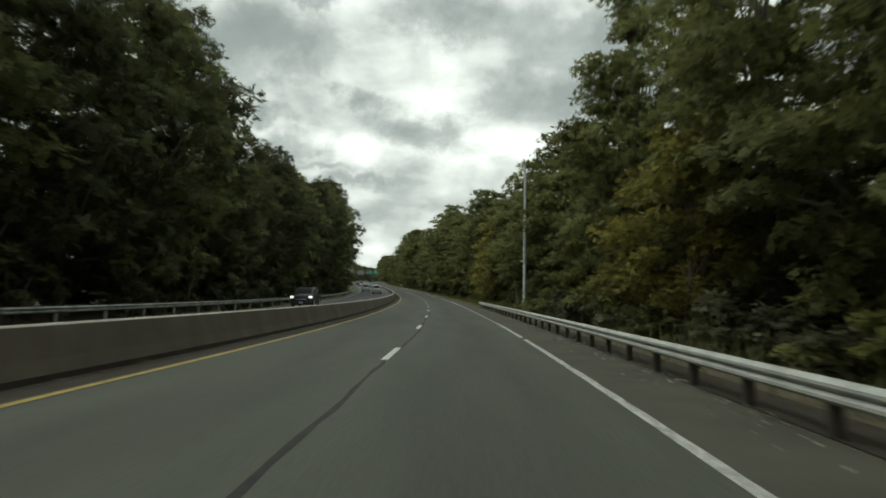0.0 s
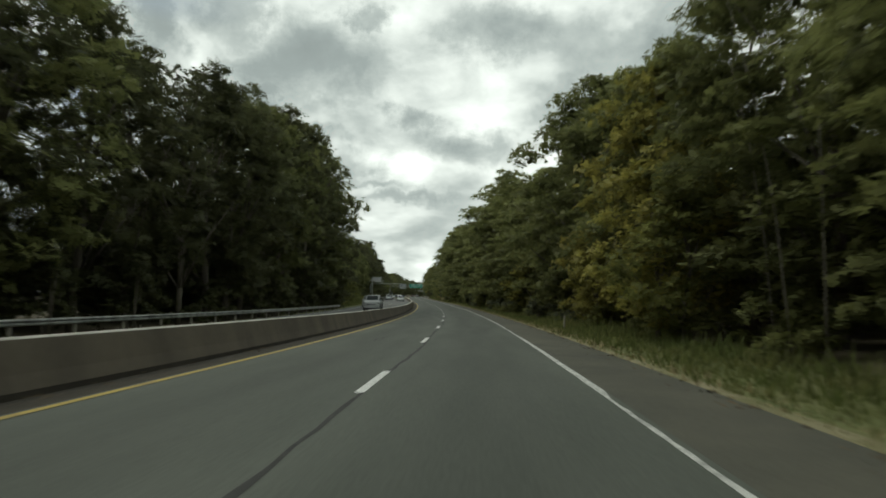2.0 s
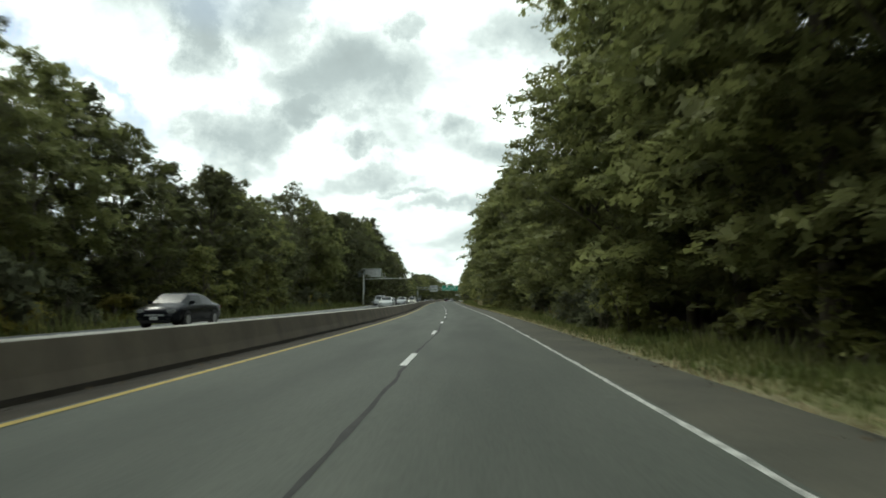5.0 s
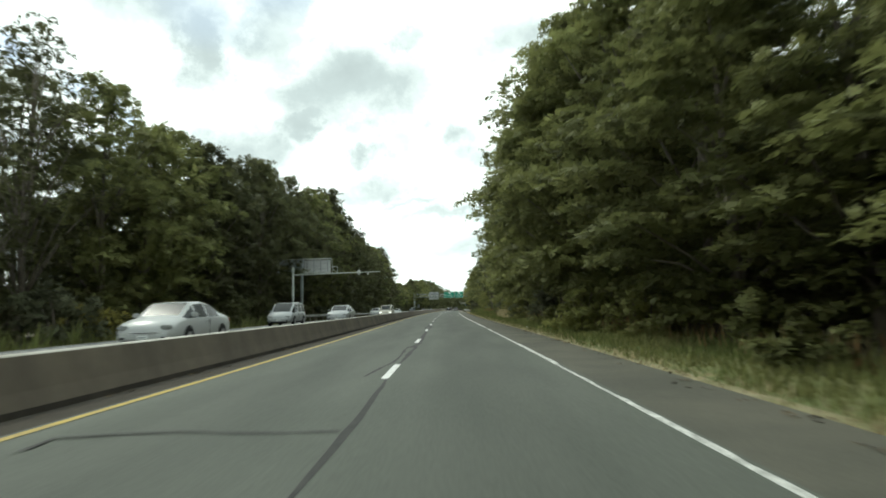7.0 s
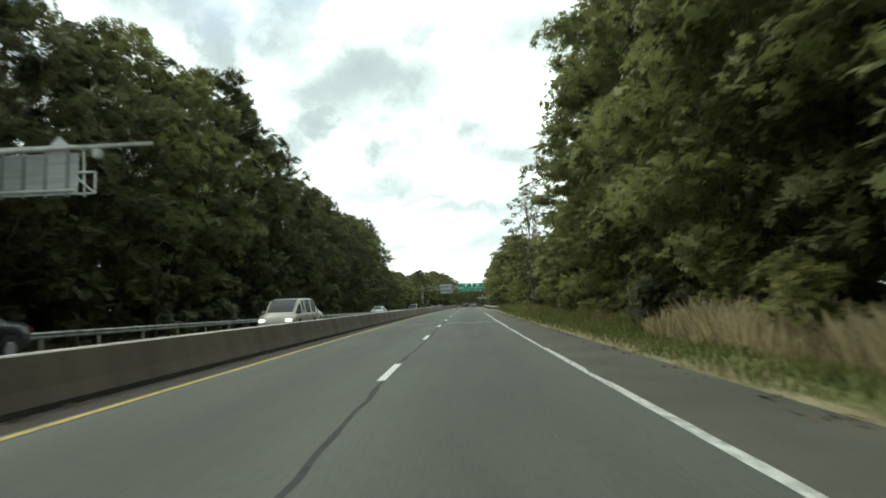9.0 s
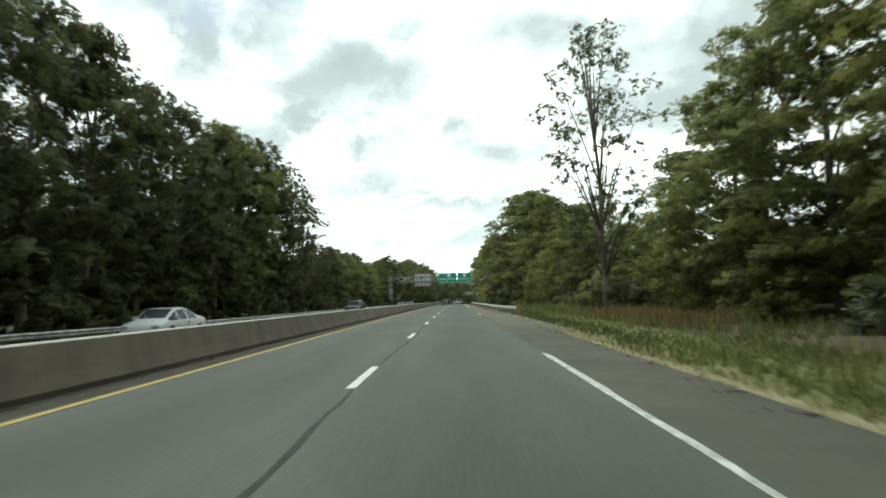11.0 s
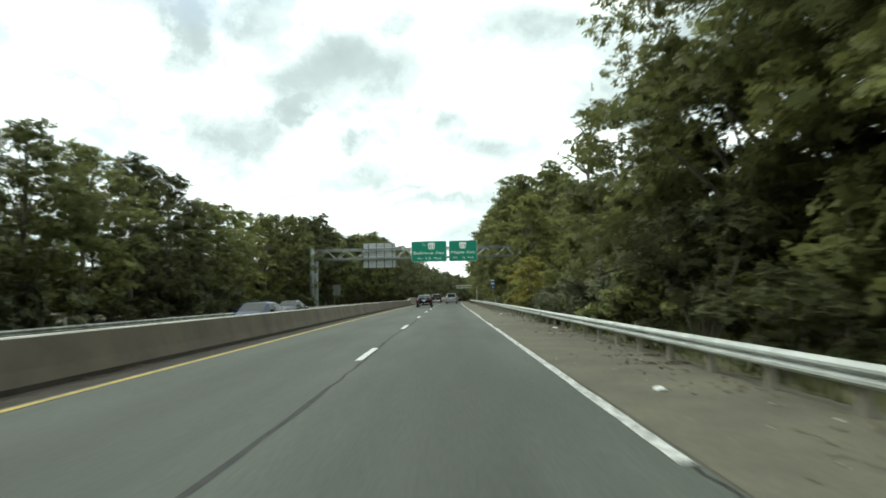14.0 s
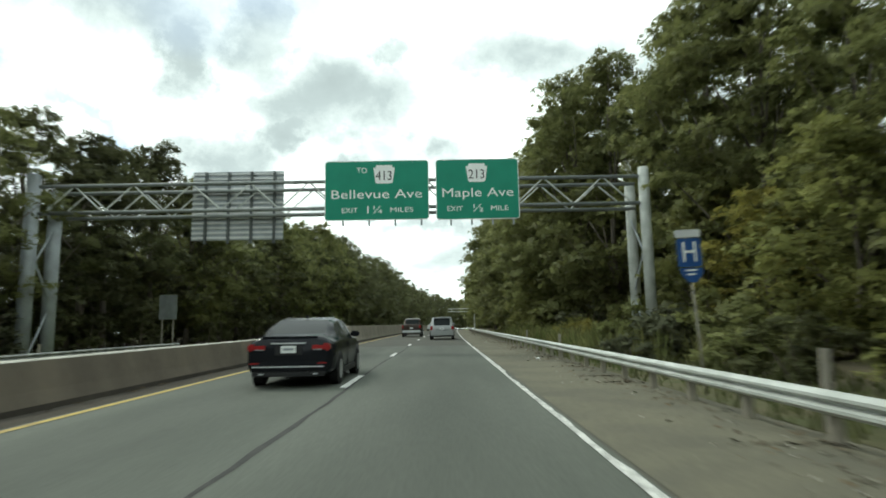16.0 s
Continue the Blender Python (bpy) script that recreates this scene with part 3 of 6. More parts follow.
def leaf_mesh(name, leaf, mat):
    """leaf: corners alone, or corners and facings: the clump's roundness shades the leaves."""
    verts, facing = leaf if isinstance(leaf, tuple) else (leaf, None)
    n = len(verts) // 4
    me = bpy.data.meshes.new(name)
    me.vertices.add(4 * n)
    me.vertices.foreach_set("co", verts.astype(np.float32).ravel())
    me.loops.add(4 * n)
    me.loops.foreach_set("vertex_index", np.arange(4 * n, dtype=np.int32))
    me.polygons.add(n)
    me.polygons.foreach_set("loop_start", np.arange(0, 4 * n, 4, dtype=np.int32))
    me.materials.append(mat)
    me.update(calc_edges=True)
    me.uv_layers.new(name="spray").data.foreach_set("uv", np.tile(np.array([0, 0, 1, 0, 1, 1, 0, 1], dtype=np.float32), n))
    if facing is not None:
        me.polygons.foreach_set("use_smooth", np.ones(n, dtype=bool))
        me.normals_split_custom_set_from_vertices(facing.astype(np.float32))
    return new(name, me)


def joined(*clouds):
    return np.concatenate([c[0] for c in clouds]), np.concatenate([c[1] for c in clouds])


def crown_points(rs, clumps, per, flat, inner=False):
    """Leaves on the upper shells of flattened pads; each pad droops away from its middle. inner: in the pads' hearts."""
    pts, outs = [], []
    for c, r in clumps:
        n = max(5, int(per * r * r)) if not inner else per
        d = rs.normal(0, 1, (n, 3))
        d[:, 2] = np.abs(d[:, 2]) * rs.choice([1, 1, 1, -1], n)
        d /= np.linalg.norm(d, axis=1)[:, None]
        rad = r * rs.uniform(0.25, 1.0, (n, 1)) ** 0.5 * (1 + rs.normal(0, 0.05, (n, 1)))
        if inner:
            rad = rad * 0.62
        q = d * rad * np.array([1.0, 1.0, flat])
        q[:, 2] -= 0.22 * (q[:, 0] ** 2 + q[:, 1] ** 2) / max(r, 0.3)
        pts.append(np.array(c) + q)
        outs.append(d)
    return np.concatenate(pts), np.concatenate(outs)


def full_crown(rs, clumps, per, flat, size, fill=9, fill_size=None):
    pts, outs = crown_points(rs, clumps, per, flat)
    hearts, ways = crown_points(rs, clumps, fill, flat, True)
    return joined(leaf_cloud(pts, outs, size, rs), leaf_cloud(hearts, ways, fill_size or size * 3.0, rs))


def crown_clumps(r, height, radius, low, n_clumps, top_heavy, pad):
    clumps = []
    for i in range(n_clumps):
        h = (i + r.uniform(0, 1)) / n_clumps
        prof = (1 - abs(2 * h ** (0.55 + 0.5 * top_heavy) - 0.95) ** 2.4) if h < 0.97 else 0.2
        prof = max(prof, 0.3)
        ang, rad = i * 2.399 + r.uniform(-0.6, 0.6), radius * prof * (1 - 0.75 * r.random() ** 1.6)
        z = low + (height - low) * (0.04 + 0.92 * h)
        clumps.append(((rad * math.cos(ang), rad * math.sin(ang), z), pad * r.uniform(0.6, 1.35) * (0.75 if h > 0.9 else 1)))
    return clumps


def tree(seed, height, radius, low, n_clumps, per, size, mat, flat=0.45, pad=1.35, label="", trunk_r=0.22, top_heavy=0.5, limbs=12, fill=20, fill_size=0.52, name="tree"):
    rs, r = np.random.RandomState(seed), random.Random(seed)
    root = new(name)
    clumps = crown_clumps(r, height, radius, low, n_clumps, top_heavy, pad)
    under(leaf_mesh("crown", full_crown(rs, clumps, per, flat, size, fill, fill_size), mat), root)
    bm = bmesh.new()
    lean = Vector((r.uniform(-0.6, 0.6), r.uniform(-0.6, 0.6), 0))
    axis = [Vector((0, 0, -0.6)) + lean * (k / 6) ** 2 + Vector((r.uniform(-0.12, 0.12), r.uniform(-0.12, 0.12), height * 0.9 * k / 6)) for k in range(7)]
    tube(bm, axis, [trunk_r * (1.25 - k * 0.19) for k in range(7)], 8)
    for c, cr in r.sample(clumps, min(limbs, len(clumps))):
        k = min(5, max(1, int((c[2] / height) * 6 - 1)))
        a = axis[k]
        mid = (a + Vector(c)) / 2 + Vector((0, 0, r.uniform(0.1, 0.6)))
        tube(bm, [a, mid, Vector(c)], [trunk_r * 0.42, trunk_r * 0.26, trunk_r * 0.08], 5)
    part("trunk", bm, BARK, root, smooth=True)
    return tagged(root, label, "tree", "roadside trees")


def shrub(seed, height, radius, n_clumps, per, size, mat, label):
    rs, r = np.random.RandomState(seed), random.Random(seed)
    root = new("shrub")
    clumps = []
    for i in range(n_clumps):
        ang, rad = r.uniform(0, math.tau), radius * r.uniform(0, 0.85)
        z = height * r.uniform(0.1, 0.85) * (1 - 0.4 * (rad / radius) ** 2)
        clumps.append(((rad * math.cos(ang), rad * math.sin(ang), z), radius * r.uniform(0.25, 0.42)))
    under(leaf_mesh("foliage", full_crown(rs, clumps, per, 0.6, size, 10, 0.6), mat), root)
    bm = bmesh.new()
    for c, _ in clumps[:6]:
        tube(bm, [Vector((c[0] * 0.1, c[1] * 0.1, -0.4)), Vector((c[0] * 0.6, c[1] * 0.6, c[2] * 0.6)), Vector(c)], [0.05, 0.035, 0.012], 5)
    part("stem", bm, BARK, root)
    return tagged(root, label, "shrub", "roadside shrubs")


KINDS = {
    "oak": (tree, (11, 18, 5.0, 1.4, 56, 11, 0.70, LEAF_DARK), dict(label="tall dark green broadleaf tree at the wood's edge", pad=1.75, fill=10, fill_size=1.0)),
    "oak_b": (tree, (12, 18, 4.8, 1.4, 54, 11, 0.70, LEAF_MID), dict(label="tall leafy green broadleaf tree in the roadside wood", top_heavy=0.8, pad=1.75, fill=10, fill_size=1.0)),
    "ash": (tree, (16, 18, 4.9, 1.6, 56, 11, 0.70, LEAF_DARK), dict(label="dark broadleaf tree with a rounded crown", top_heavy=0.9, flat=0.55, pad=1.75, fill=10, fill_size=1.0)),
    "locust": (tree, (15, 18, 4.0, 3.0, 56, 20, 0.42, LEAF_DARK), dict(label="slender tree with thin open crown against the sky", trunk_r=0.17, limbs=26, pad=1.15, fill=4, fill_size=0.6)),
    "beech": (tree, (13, 18, 5.5, 0.8, 56, 24, 0.52, LEAF_MID), dict(label="broad green tree with layered drooping branches", flat=0.20, pad=2.0, fill=10, fill_size=0.95)),
    "elm": (tree, (21, 18, 5.0, 1.0, 54, 24, 0.52, LEAF_MID), dict(label="tall green tree leaning its branches towards the road", top_heavy=0.8, flat=0.25, pad=1.9, fill=10, fill_size=0.95)),
    "maple": (tree, (14, 18, 4.6, 1.2, 52, 20, 0.48, LEAF_OLIVE), dict(label="olive green maple-like tree beside the highway", flat=0.32, pad=1.75, fill=10, fill_size=0.95)),
    "hickory": (tree, (22, 18, 5.0, 1.2, 54, 24, 0.52, LEAF_MID), dict(label="tall green tree hanging over the verge", top_heavy=0.7, flat=0.3, pad=1.85, fill=10, fill_size=0.95)),
    "young": (tree, (17, 9, 2.9, 0.5, 40, 38, 0.38, LEAF_OLIVE), dict(label="young olive green tree at the wood's edge", trunk_r=0.1, pad=1.1, fill=9, fill_size=0.6)),
    "yellow": (tree, (18, 9, 2.9, 0.6, 38, 36, 0.38, LEAF_YELLOW), dict(label="small tree with yellowing leaves", trunk_r=0.1, pad=1.1, fill=9, fill_size=0.6)),
    "bush": (shrub, (31, 2.4, 1.9, 14, 60, 0.27, LEAF_MID, "rounded green shrub in the verge"), {}),
    "bush_b": (shrub, (32, 3.4, 2.3, 16, 46, 0.32, LEAF_OLIVE, "tall olive green shrub below the trees"), {}),
    "bush_c": (shrub, (33, 2.0, 1.7, 13, 62, 0.25, LEAF_GREY, "grey-green shrub with fine leaves"), {}),
    "bush_d": (shrub, (34, 4.5, 2.4, 18, 46, 0.34, LEAF_DARK, "dark thicket shrub at the wood's edge"), {}),
}
KINDS["bush_e"] = (shrub, (35, 2.6, 2.0, 15, 58, 0.28, LEAF_YELLOW, "yellow-green shrub on the grassy bank"), {})
BASE_H = {k: v[1][1] for k, v in KINDS.items()}
grown = {}


def grow(kind, s, lat, height, turn, wide=1.0, up=-0.25):
    k = height / BASE_H[kind]
    kx = (k ** 0.6) * wide
    p = spot(s, lat, up)
    m = pose(p.x, p.y, p.z, 0, 0, turn)
    if kind not in grown:
        build, args, named = KINDS[kind]
        first = build(*args, **named)
        first.matrix_basis = m @ Matrix.Diagonal((kx, kx, k, 1))
        grown[kind] = first, kx, k
        return first
    first, kx0, k0 = grown[kind]
    return copy_thing(first, m @ Matrix.Diagonal((kx / kx0, kx / kx0, k / k0, 1)))


class Wood:
    """Trees too many to count, joined: coarse crowns and plain trunks."""

    def __init__(self):
        self.made, self.leaves, self.facing, self.verts, self.faces = [], [], [], [], []
        for seed in (51, 52, 53, 54):
            rs, r = np.random.RandomState(seed), random.Random(seed)
            c = crown_clumps(r, 18, 5.0, 0.3, 34, 0.6, 2.1)
            self.made.append(full_crown(rs, c, 1.25, 0.45, 1.5, 3, 2.0))

    def add(self, r, s, lat, height, wide=1.0):
        k = height / 18
        kx = k ** 0.6 * wide
        p, a = spot(s, lat, -0.3), r.uniform(0, math.tau)
        v, f = r.choice(self.made)
        v = v * np.array([kx, kx, k])
        ca, sa = math.cos(a), math.sin(a)
        self.leaves.append(np.stack([v[:, 0] * ca - v[:, 1] * sa + p.x, v[:, 0] * sa + v[:, 1] * ca + p.y, v[:, 2] + p.z], 1))
        self.facing.append(np.stack([f[:, 0] * ca - f[:, 1] * sa, f[:, 0] * sa + f[:, 1] * ca, f[:, 2]], 1))
        i = len(self.verts)
        for z, w in ((-0.5, 0.26), (height * 0.85, 0.07)):
            self.verts += [(p.x + w * math.cos(t), p.y + w * math.sin(t), p.z + z) for t in (0, 1.26, 2.51, 3.77, 5.03)]
        self.faces += [(i + q, i + (q + 1) % 5, i + 5 + (q + 1) % 5, i + 5 + q) for q in range(5)]

    def finish(self, mat, label):
        ob = tagged(leaf_mesh("woodland", (np.concatenate(self.leaves), np.concatenate(self.facing)), mat), label, "woodland", kind="stuff")
        under(link_mesh("trunks", self.verts, self.faces, BARK), ob)


# heights of the wood along the road, left and right, and where its front stands
LEFT_H = [(-40, 20), (30, 20), (45, 22), (57, 23.5), (66, 24), (76, 22), (90, 21), (116, 21), (145, 23), (165, 27), (174, 27), (179, 16), (215, 15), (240, 17),
          (262, 19), (272, 18), (283, 20), (302, 22), (320, 21), (336, 23), (350, 25), (358, 22), (368, 18), (400, 18), (425, 21), (440, 20), (448, 16), (466, 14),
          (490, 13.5), (515, 12), (534, 13), (555, 16), (578, 14.5), (620, 16), (720, 19), (900, 20)]
RIGHT_H = [(-40, 21), (38, 20), (50, 16), (100, 16), (118, 19), (126, 21), (140, 19), (155, 21), (178, 23), (205, 20), (216, 14), (238, 14.5), (250, 18), (268, 23), (290, 23), (340, 24), (349, 18), (395, 17),
           (412, 9), (425, 12), (440, 16), (455, 18), (463, 16), (470, 11.5), (478, 9), (486, 7.5), (506, 9.5), (516, 13.5), (524, 18.5), (532, 21), (545, 23), (552, 24), (570, 22), (600, 20), (720, 20), (900, 20)]
LEFT_LAT = [(-40, -20.5), (125, -20.2), (145, -19.8), (160, -19.4), (173, -19.4), (178, -20.6), (195, -24), (260, -23), (300, -22), (420, -21), (900, -21)]
RIGHT_LAT = [(-40, 12), (60, 13.5), (120, 13), (160, 12), (220, 11.6), (310, 12.3), (325, 14), (342, 14.5), (352, 15), (395, 19), (432, 17), (452, 12.5), (472, 12), (484, 15.5), (498, 18), (542, 18), (550, 14.5), (562, 13.5), (900, 13.5)]


# how the tree tops rise and fall about those heights
LEFT_TRIM = [(44, 1.05), (57, 1.05), (61, 0.86), (66, 0.75), (72, 0.77), (79, 0.87), (85, 0.95), (100, 0.95), (108, 0.88), (114, 0.99), (145, 1.08), (152, 1.12), (160, 1.04), (172, 1.0),
             (177, 1.08), (200, 1.05), (232, 0.95), (240, 0.8), (245, 0.68), (251, 0.8), (258, 1.08), (267, 1.09), (273, 0.96), (284, 1.0), (290, 0.93), (302, 0.97),
             (315, 1.12), (321, 0.96), (344, 1.06), (357, 0.95), (366, 1.05), (380, 1.12), (411, 1.07), (422, 0.98), (436, 1.06), (441, 1.02), (446, 0.7), (457, 0.76),
             (468, 0.96), (478, 0.93), (488, 1.0), (495, 0.92), (507, 1.03), (512, 1.0), (518, 1.08), (526, 1.05), (543, 1.07), (556, 1.02), (575, 1.02), (620, 1.3)]
RIGHT_TRIM = [(34, 1.05), (40, 1.12), (47, 1.2), (54, 1.0), (59, 0.97), (64, 1.1), (69, 1.3), (76, 1.16), (88, 1.02), (95, 1.2), (101, 1.06), (114, 1.1),
              (126, 1.1), (133, 1.0), (140, 0.9), (146, 0.82), (156, 0.92), (168, 0.95), (180, 1.2), (200, 1.05), (223, 0.95), (234, 1.02), (245, 0.95), (258, 1.06),
              (271, 1.1), (333, 1.1), (350, 1.0), (388, 0.8), (396, 0.5), (401, 0.5), (406, 0.75), (412, 0.95), (419, 0.86), (425, 1.0), (438, 1.07), (451, 1.17),
              (462, 1.22), (468, 0.98), (480, 1.0), (496, 1.22), (503, 1.2), (515, 1.05), (521, 0.86), (533, 0.92), (539, 1.0), (549, 0.9), (556, 1.06), (590, 1.15), (628, 1.35)]


def along(table, s):
    return float(np.interp(s, [a_ for a_, _ in table], [b_ for _, b_ in table]))


# left-hand trees, shrubs and woodland mostly take darker leaves than the right
rng = random.Random(77)
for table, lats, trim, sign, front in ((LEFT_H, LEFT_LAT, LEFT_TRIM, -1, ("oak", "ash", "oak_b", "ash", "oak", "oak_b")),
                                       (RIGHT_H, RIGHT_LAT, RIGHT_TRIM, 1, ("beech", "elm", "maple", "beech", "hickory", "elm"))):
    s = -30.0
    while s < 640:
        h = along(table, s) * rng.uniform(0.92, 1.06)
        kind = rng.choice(front)
        if sign < 0 and (254 < s < 266 or (422 < s < 446 and rng.random() < 0.6)):
            kind = "locust"
        if sign < 0 and 114 < s < 165 and int(s) % 3 == 0:
            kind = "locust"
        if sign > 0 and (268 < s < 345 or 498 < s < 545):
            kind = rng.choice(("hickory", "hickory", "elm"))
        if h < 12.5 and rng.random() < 0.6:
            kind = "maple"
        grow(kind, s, along(lats, s) + rng.uniform(-0.6, 1.4) * sign, h * along(trim, s), rng.uniform(0, 360), 1.13 if sign > 0 and 150 < s < 276 else 0.86 if sign > 0 and s < 52 else 1.0)
        s += rng.uniform(5.0, 7.2)
    wood = Wood()
    s = -40.0
    while s < 720:
        open_wood = 0.75 if sign < 0 and 116 < s < 172 else 1.0
        for a0, a1, f in ((5, 8, 0.97 * open_wood), (12, 18, 0.92 * open_wood)):
            wood.add(rng, s + rng.uniform(-3, 3), along(lats, s) + sign * rng.uniform(a0, a1), along(table, s) * along(trim, s) * rng.uniform(0.8, 1.0) * f, 1.1)
        wood.add(rng, s, along(lats, s) + sign * rng.uniform(7.5, 10), rng.uniform(4.5, 6.0), 1.9)
        wood.add(rng, s + 4.5, along(lats, s) + sign * rng.uniform(9, 13), rng.uniform(4.5, 6.0), 1.9)
        for d in (3.0, 8.0):
            wood.add(rng, s + d, along(lats, s) + sign * rng.uniform(7, 14), along(table, s) * along(trim, s) * rng.uniform(0.5, 0.68), 1.6)
        s += rng.uniform(10.5, 13.5)
    s = 645.0
    while s < 1340:
        for row in (0, 8):
            wood.add(rng, s, along(lats, s) + sign * (row + rng.uniform(-1, 2)), along(table, s) * along(trim, s) * rng.uniform(0.9, 1.05), 1.1)
        s += rng.uniform(8.5, 11.5)
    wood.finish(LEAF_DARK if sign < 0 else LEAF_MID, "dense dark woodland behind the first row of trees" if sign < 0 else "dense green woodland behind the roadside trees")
    s = -25.0
    while s < 600:
        edge = along(lats, s) - sign * rng.uniform(0.8, 3.6)
        grow(rng.choice(("bush", "bush_b", "bush_c", "bush_b", "bush_b") if sign > 0 else ("bush_d", "bush_d", "bush_c", "bush_d", "bush_d")), s, edge, rng.uniform(1.6, 4.6) * (0.8 if sign > 0 else 1), rng.uniform(0, 360))
        s += rng.uniform(4.0, 6.5)
for s, lat, h, kind in ((94, 9.6, 8.5, "yellow"), (27, 10.5, 9, "yellow"), (33, 11, 8, "yellow"), (98, 11, 14, "yellow"), (104, 11.5, 12, "yellow"), (108, 10, 7, "yellow"), (112, 11, 8.5, "yellow"), (144, 10.5, 8, "yellow"), (147, 10.5, 6, "young"),
                        (92, 10, 7, "young"), (504, 9.8, 11.8, "maple"), (508, 11, 11, "young"), (416, 13, 8, "young"), (424, 12.5, 7, "young"), (497, 9, 5, "yellow"),
                        (492, 12, 6.5, "young"), (499, 13, 7, "young"), (513, 14, 8, "young"), (521, 14.5, 8, "young"), (527, 15, 7, "yellow"), (534, 15.5, 9, "young"), (560, 11.5, 8, "young"), (572, 11.5, 7, "young"), (384, 15, 7, "young"), (393.5, 12.6, 23, "locust"), (459, 15.6, 21, "elm"), (467, 15.5, 16, "hickory"), (220, -19, 5, "young"), (232, -20, 6, "young"), (210, -19, 6, "young")):
    grow(kind, s, lat, h, s * 37 % 360)

bush_rng = random.Random(12)
for s, lat, h in ((186, -19.2, 2.4), (190, -20.0, 3.0), (202, -20.6, 2.6), (207, -21.2, 2.2), (261, -20.2, 2.8), (265, -20.8, 2.2), (500, 8.6, 2.0), (503, 9.2, 1.8), (538, 10.2, 1.6), (543, 10.8, 2.0)):
    grow("bush_e", s, lat, h, s * 53 % 360)
for s in steps(388, 470, 3.0):
    grow(bush_rng.choice(("bush_b", "bush_d", "bush", "bush_c")), s, along(RIGHT_LAT, s) - bush_rng.uniform(1.0, 5.5), bush_rng.uniform(2.2, 4.6), bush_rng.uniform(0, 360))
for s in steps(-22, 52, 3.4):
    grow(bush_rng.choice(("bush_d", "bush_b", "bush", "bush_c")), s, bush_rng.uniform(7.6, 10.4), bush_rng.uniform(1.2, 3.4), bush_rng.uniform(0, 360))
for s in steps(472, 531, 2.6):
    grow(bush_rng.choice(("bush_b", "bush_d", "bush_c", "bush")), s, bush_rng.uniform(8.3, 11.5), bush_rng.uniform(1.0, 2.6), bush_rng.uniform(0, 360))
for s in steps(508, 580, 4.5):
    grow(bush_rng.choice(("bush_b", "bush_b", "bush")), s, bush_rng.uniform(11.5, 14.5), bush_rng.uniform(1.6, 3.4), bush_rng.uniform(0, 360))


# ---- grass ----
def blades(name, s0, s1, lat0, lat1, density, h0, h1, mat, label, seed, level=-0.16):
    rs = np.random.RandomState(seed)
    n = int((s1 - s0) * abs(lat1 - lat0) * density)
    s, lat = rs.uniform(s0, s1, n), lat0 + (lat1 - lat0) * rs.uniform(0, 1, n)
    patch = 0.55 + 0.45 * np.sin(s * 0.9 + 3 * np.sin(lat * 1.3)) * np.sin(lat * 2.1 + s * 0.23)
    a = np.interp(s, LINE, HEADING)
    base = np.stack([np.interp(s, LINE, EAST) + lat * np.cos(a), np.interp(s, LINE, NORTH) + lat * np.sin(a), np.interp(s, LINE, RISE) + level], 1)
    h = rs.uniform(h0, h1, (n, 1)) * (0.5 + patch[:, None])
    ang = rs.uniform(0, math.tau, n)
    across = np.stack([np.cos(ang), np.sin(ang), 0 * ang], 1) * rs.uniform(0.012, 0.035, (n, 1)) * (1 + h)
    lean = rs.normal(0, 0.28, (n, 3)) * h
    lean[:, 2] = 0
    tip = base + lean + np.array([0, 0, 1.0]) * h
    v = np.stack([base - across, base + across, tip + across * 0.2, tip - across * 0.2], 1).reshape(-1, 3)
    tagged(leaf_mesh(name, v, mat), label, "grass", kind="stuff")


blades("verge_grass", 64, 366, 5.75, 10.5, 46, 0.07, 0.26, BLADES, "unmown green and straw-coloured verge grass", 1)
blades("verge_grass", 366, 404, 6.3, 8.2, 40, 0.06, 0.2, DARK_GRASS, "short green grass along the sandy shoulder", 17)
blades("verge_grass", 366, 404, 8.2, 10.5, 34, 0.03, 0.1, BLADES, "short pale grass in the clearing", 18)
blades("verge_grass", -30, 64, 5.5, 9.5, 5, 0.08, 0.25, BLADES, "rough grass behind the guardrail", 2)
blades("verge_grass", 404, 440, 6.6, 8.6, 16, 0.08, 0.3, DARK_GRASS, "sparse green grass behind the guardrail's end", 13)
blades("verge_grass", 440, 600, 6.6, 11.5, 16, 0.1, 0.4, DARK_GRASS, "tall weedy grass behind the guardrail", 3)
blades("verge_grass", 185, 300, -19.5, -14.4, 10, 0.15, 0.6, BLADES, "rough grass beside the opposite road", 4, -0.42)
blades("verge_grass", 300, 600, -18.5, -14.8, 7, 0.15, 0.5, BLADES, "rough grass behind the far guardrail", 5, -0.5)
blades("dry_grass", 294, 309, 8.2, 10.6, 110, 0.55, 1.05, STRAW, "tall tan dry grass in front of the trees", 6, -0.22)
blades("dry_grass", 66, 396, 5.5, 6.3, 30, 0.05, 0.18, STRAW, "dry straw along the edge of the shoulder", 7, -0.13)
blades("weeds", 64, 364, 8.6, 11.2, 9, 0.25, 0.6, BLADES, "tall green weeds below the trees", 9, -0.2)
blades("weeds", -30, 64, 6.8, 10.5, 3, 0.25, 0.7, BLADES, "tall green weeds behind the guardrail", 10, -0.2)
blades("weeds", 176, 300, -21, -17.5, 8, 0.5, 1.3, BLADES, "tall weeds below the trees across the road", 11, -0.4)
blades("weeds", 205, 330, 9.2, 10.9, 7, 0.3, 0.8, RUSSET, "russet dying weeds along the wood's foot", 16, -0.22)
blades("verge_grass", 366, 404, 10.3, 18, 22, 0.15, 0.55, BLADES, "rough grass in the clearing before the thicket", 14)
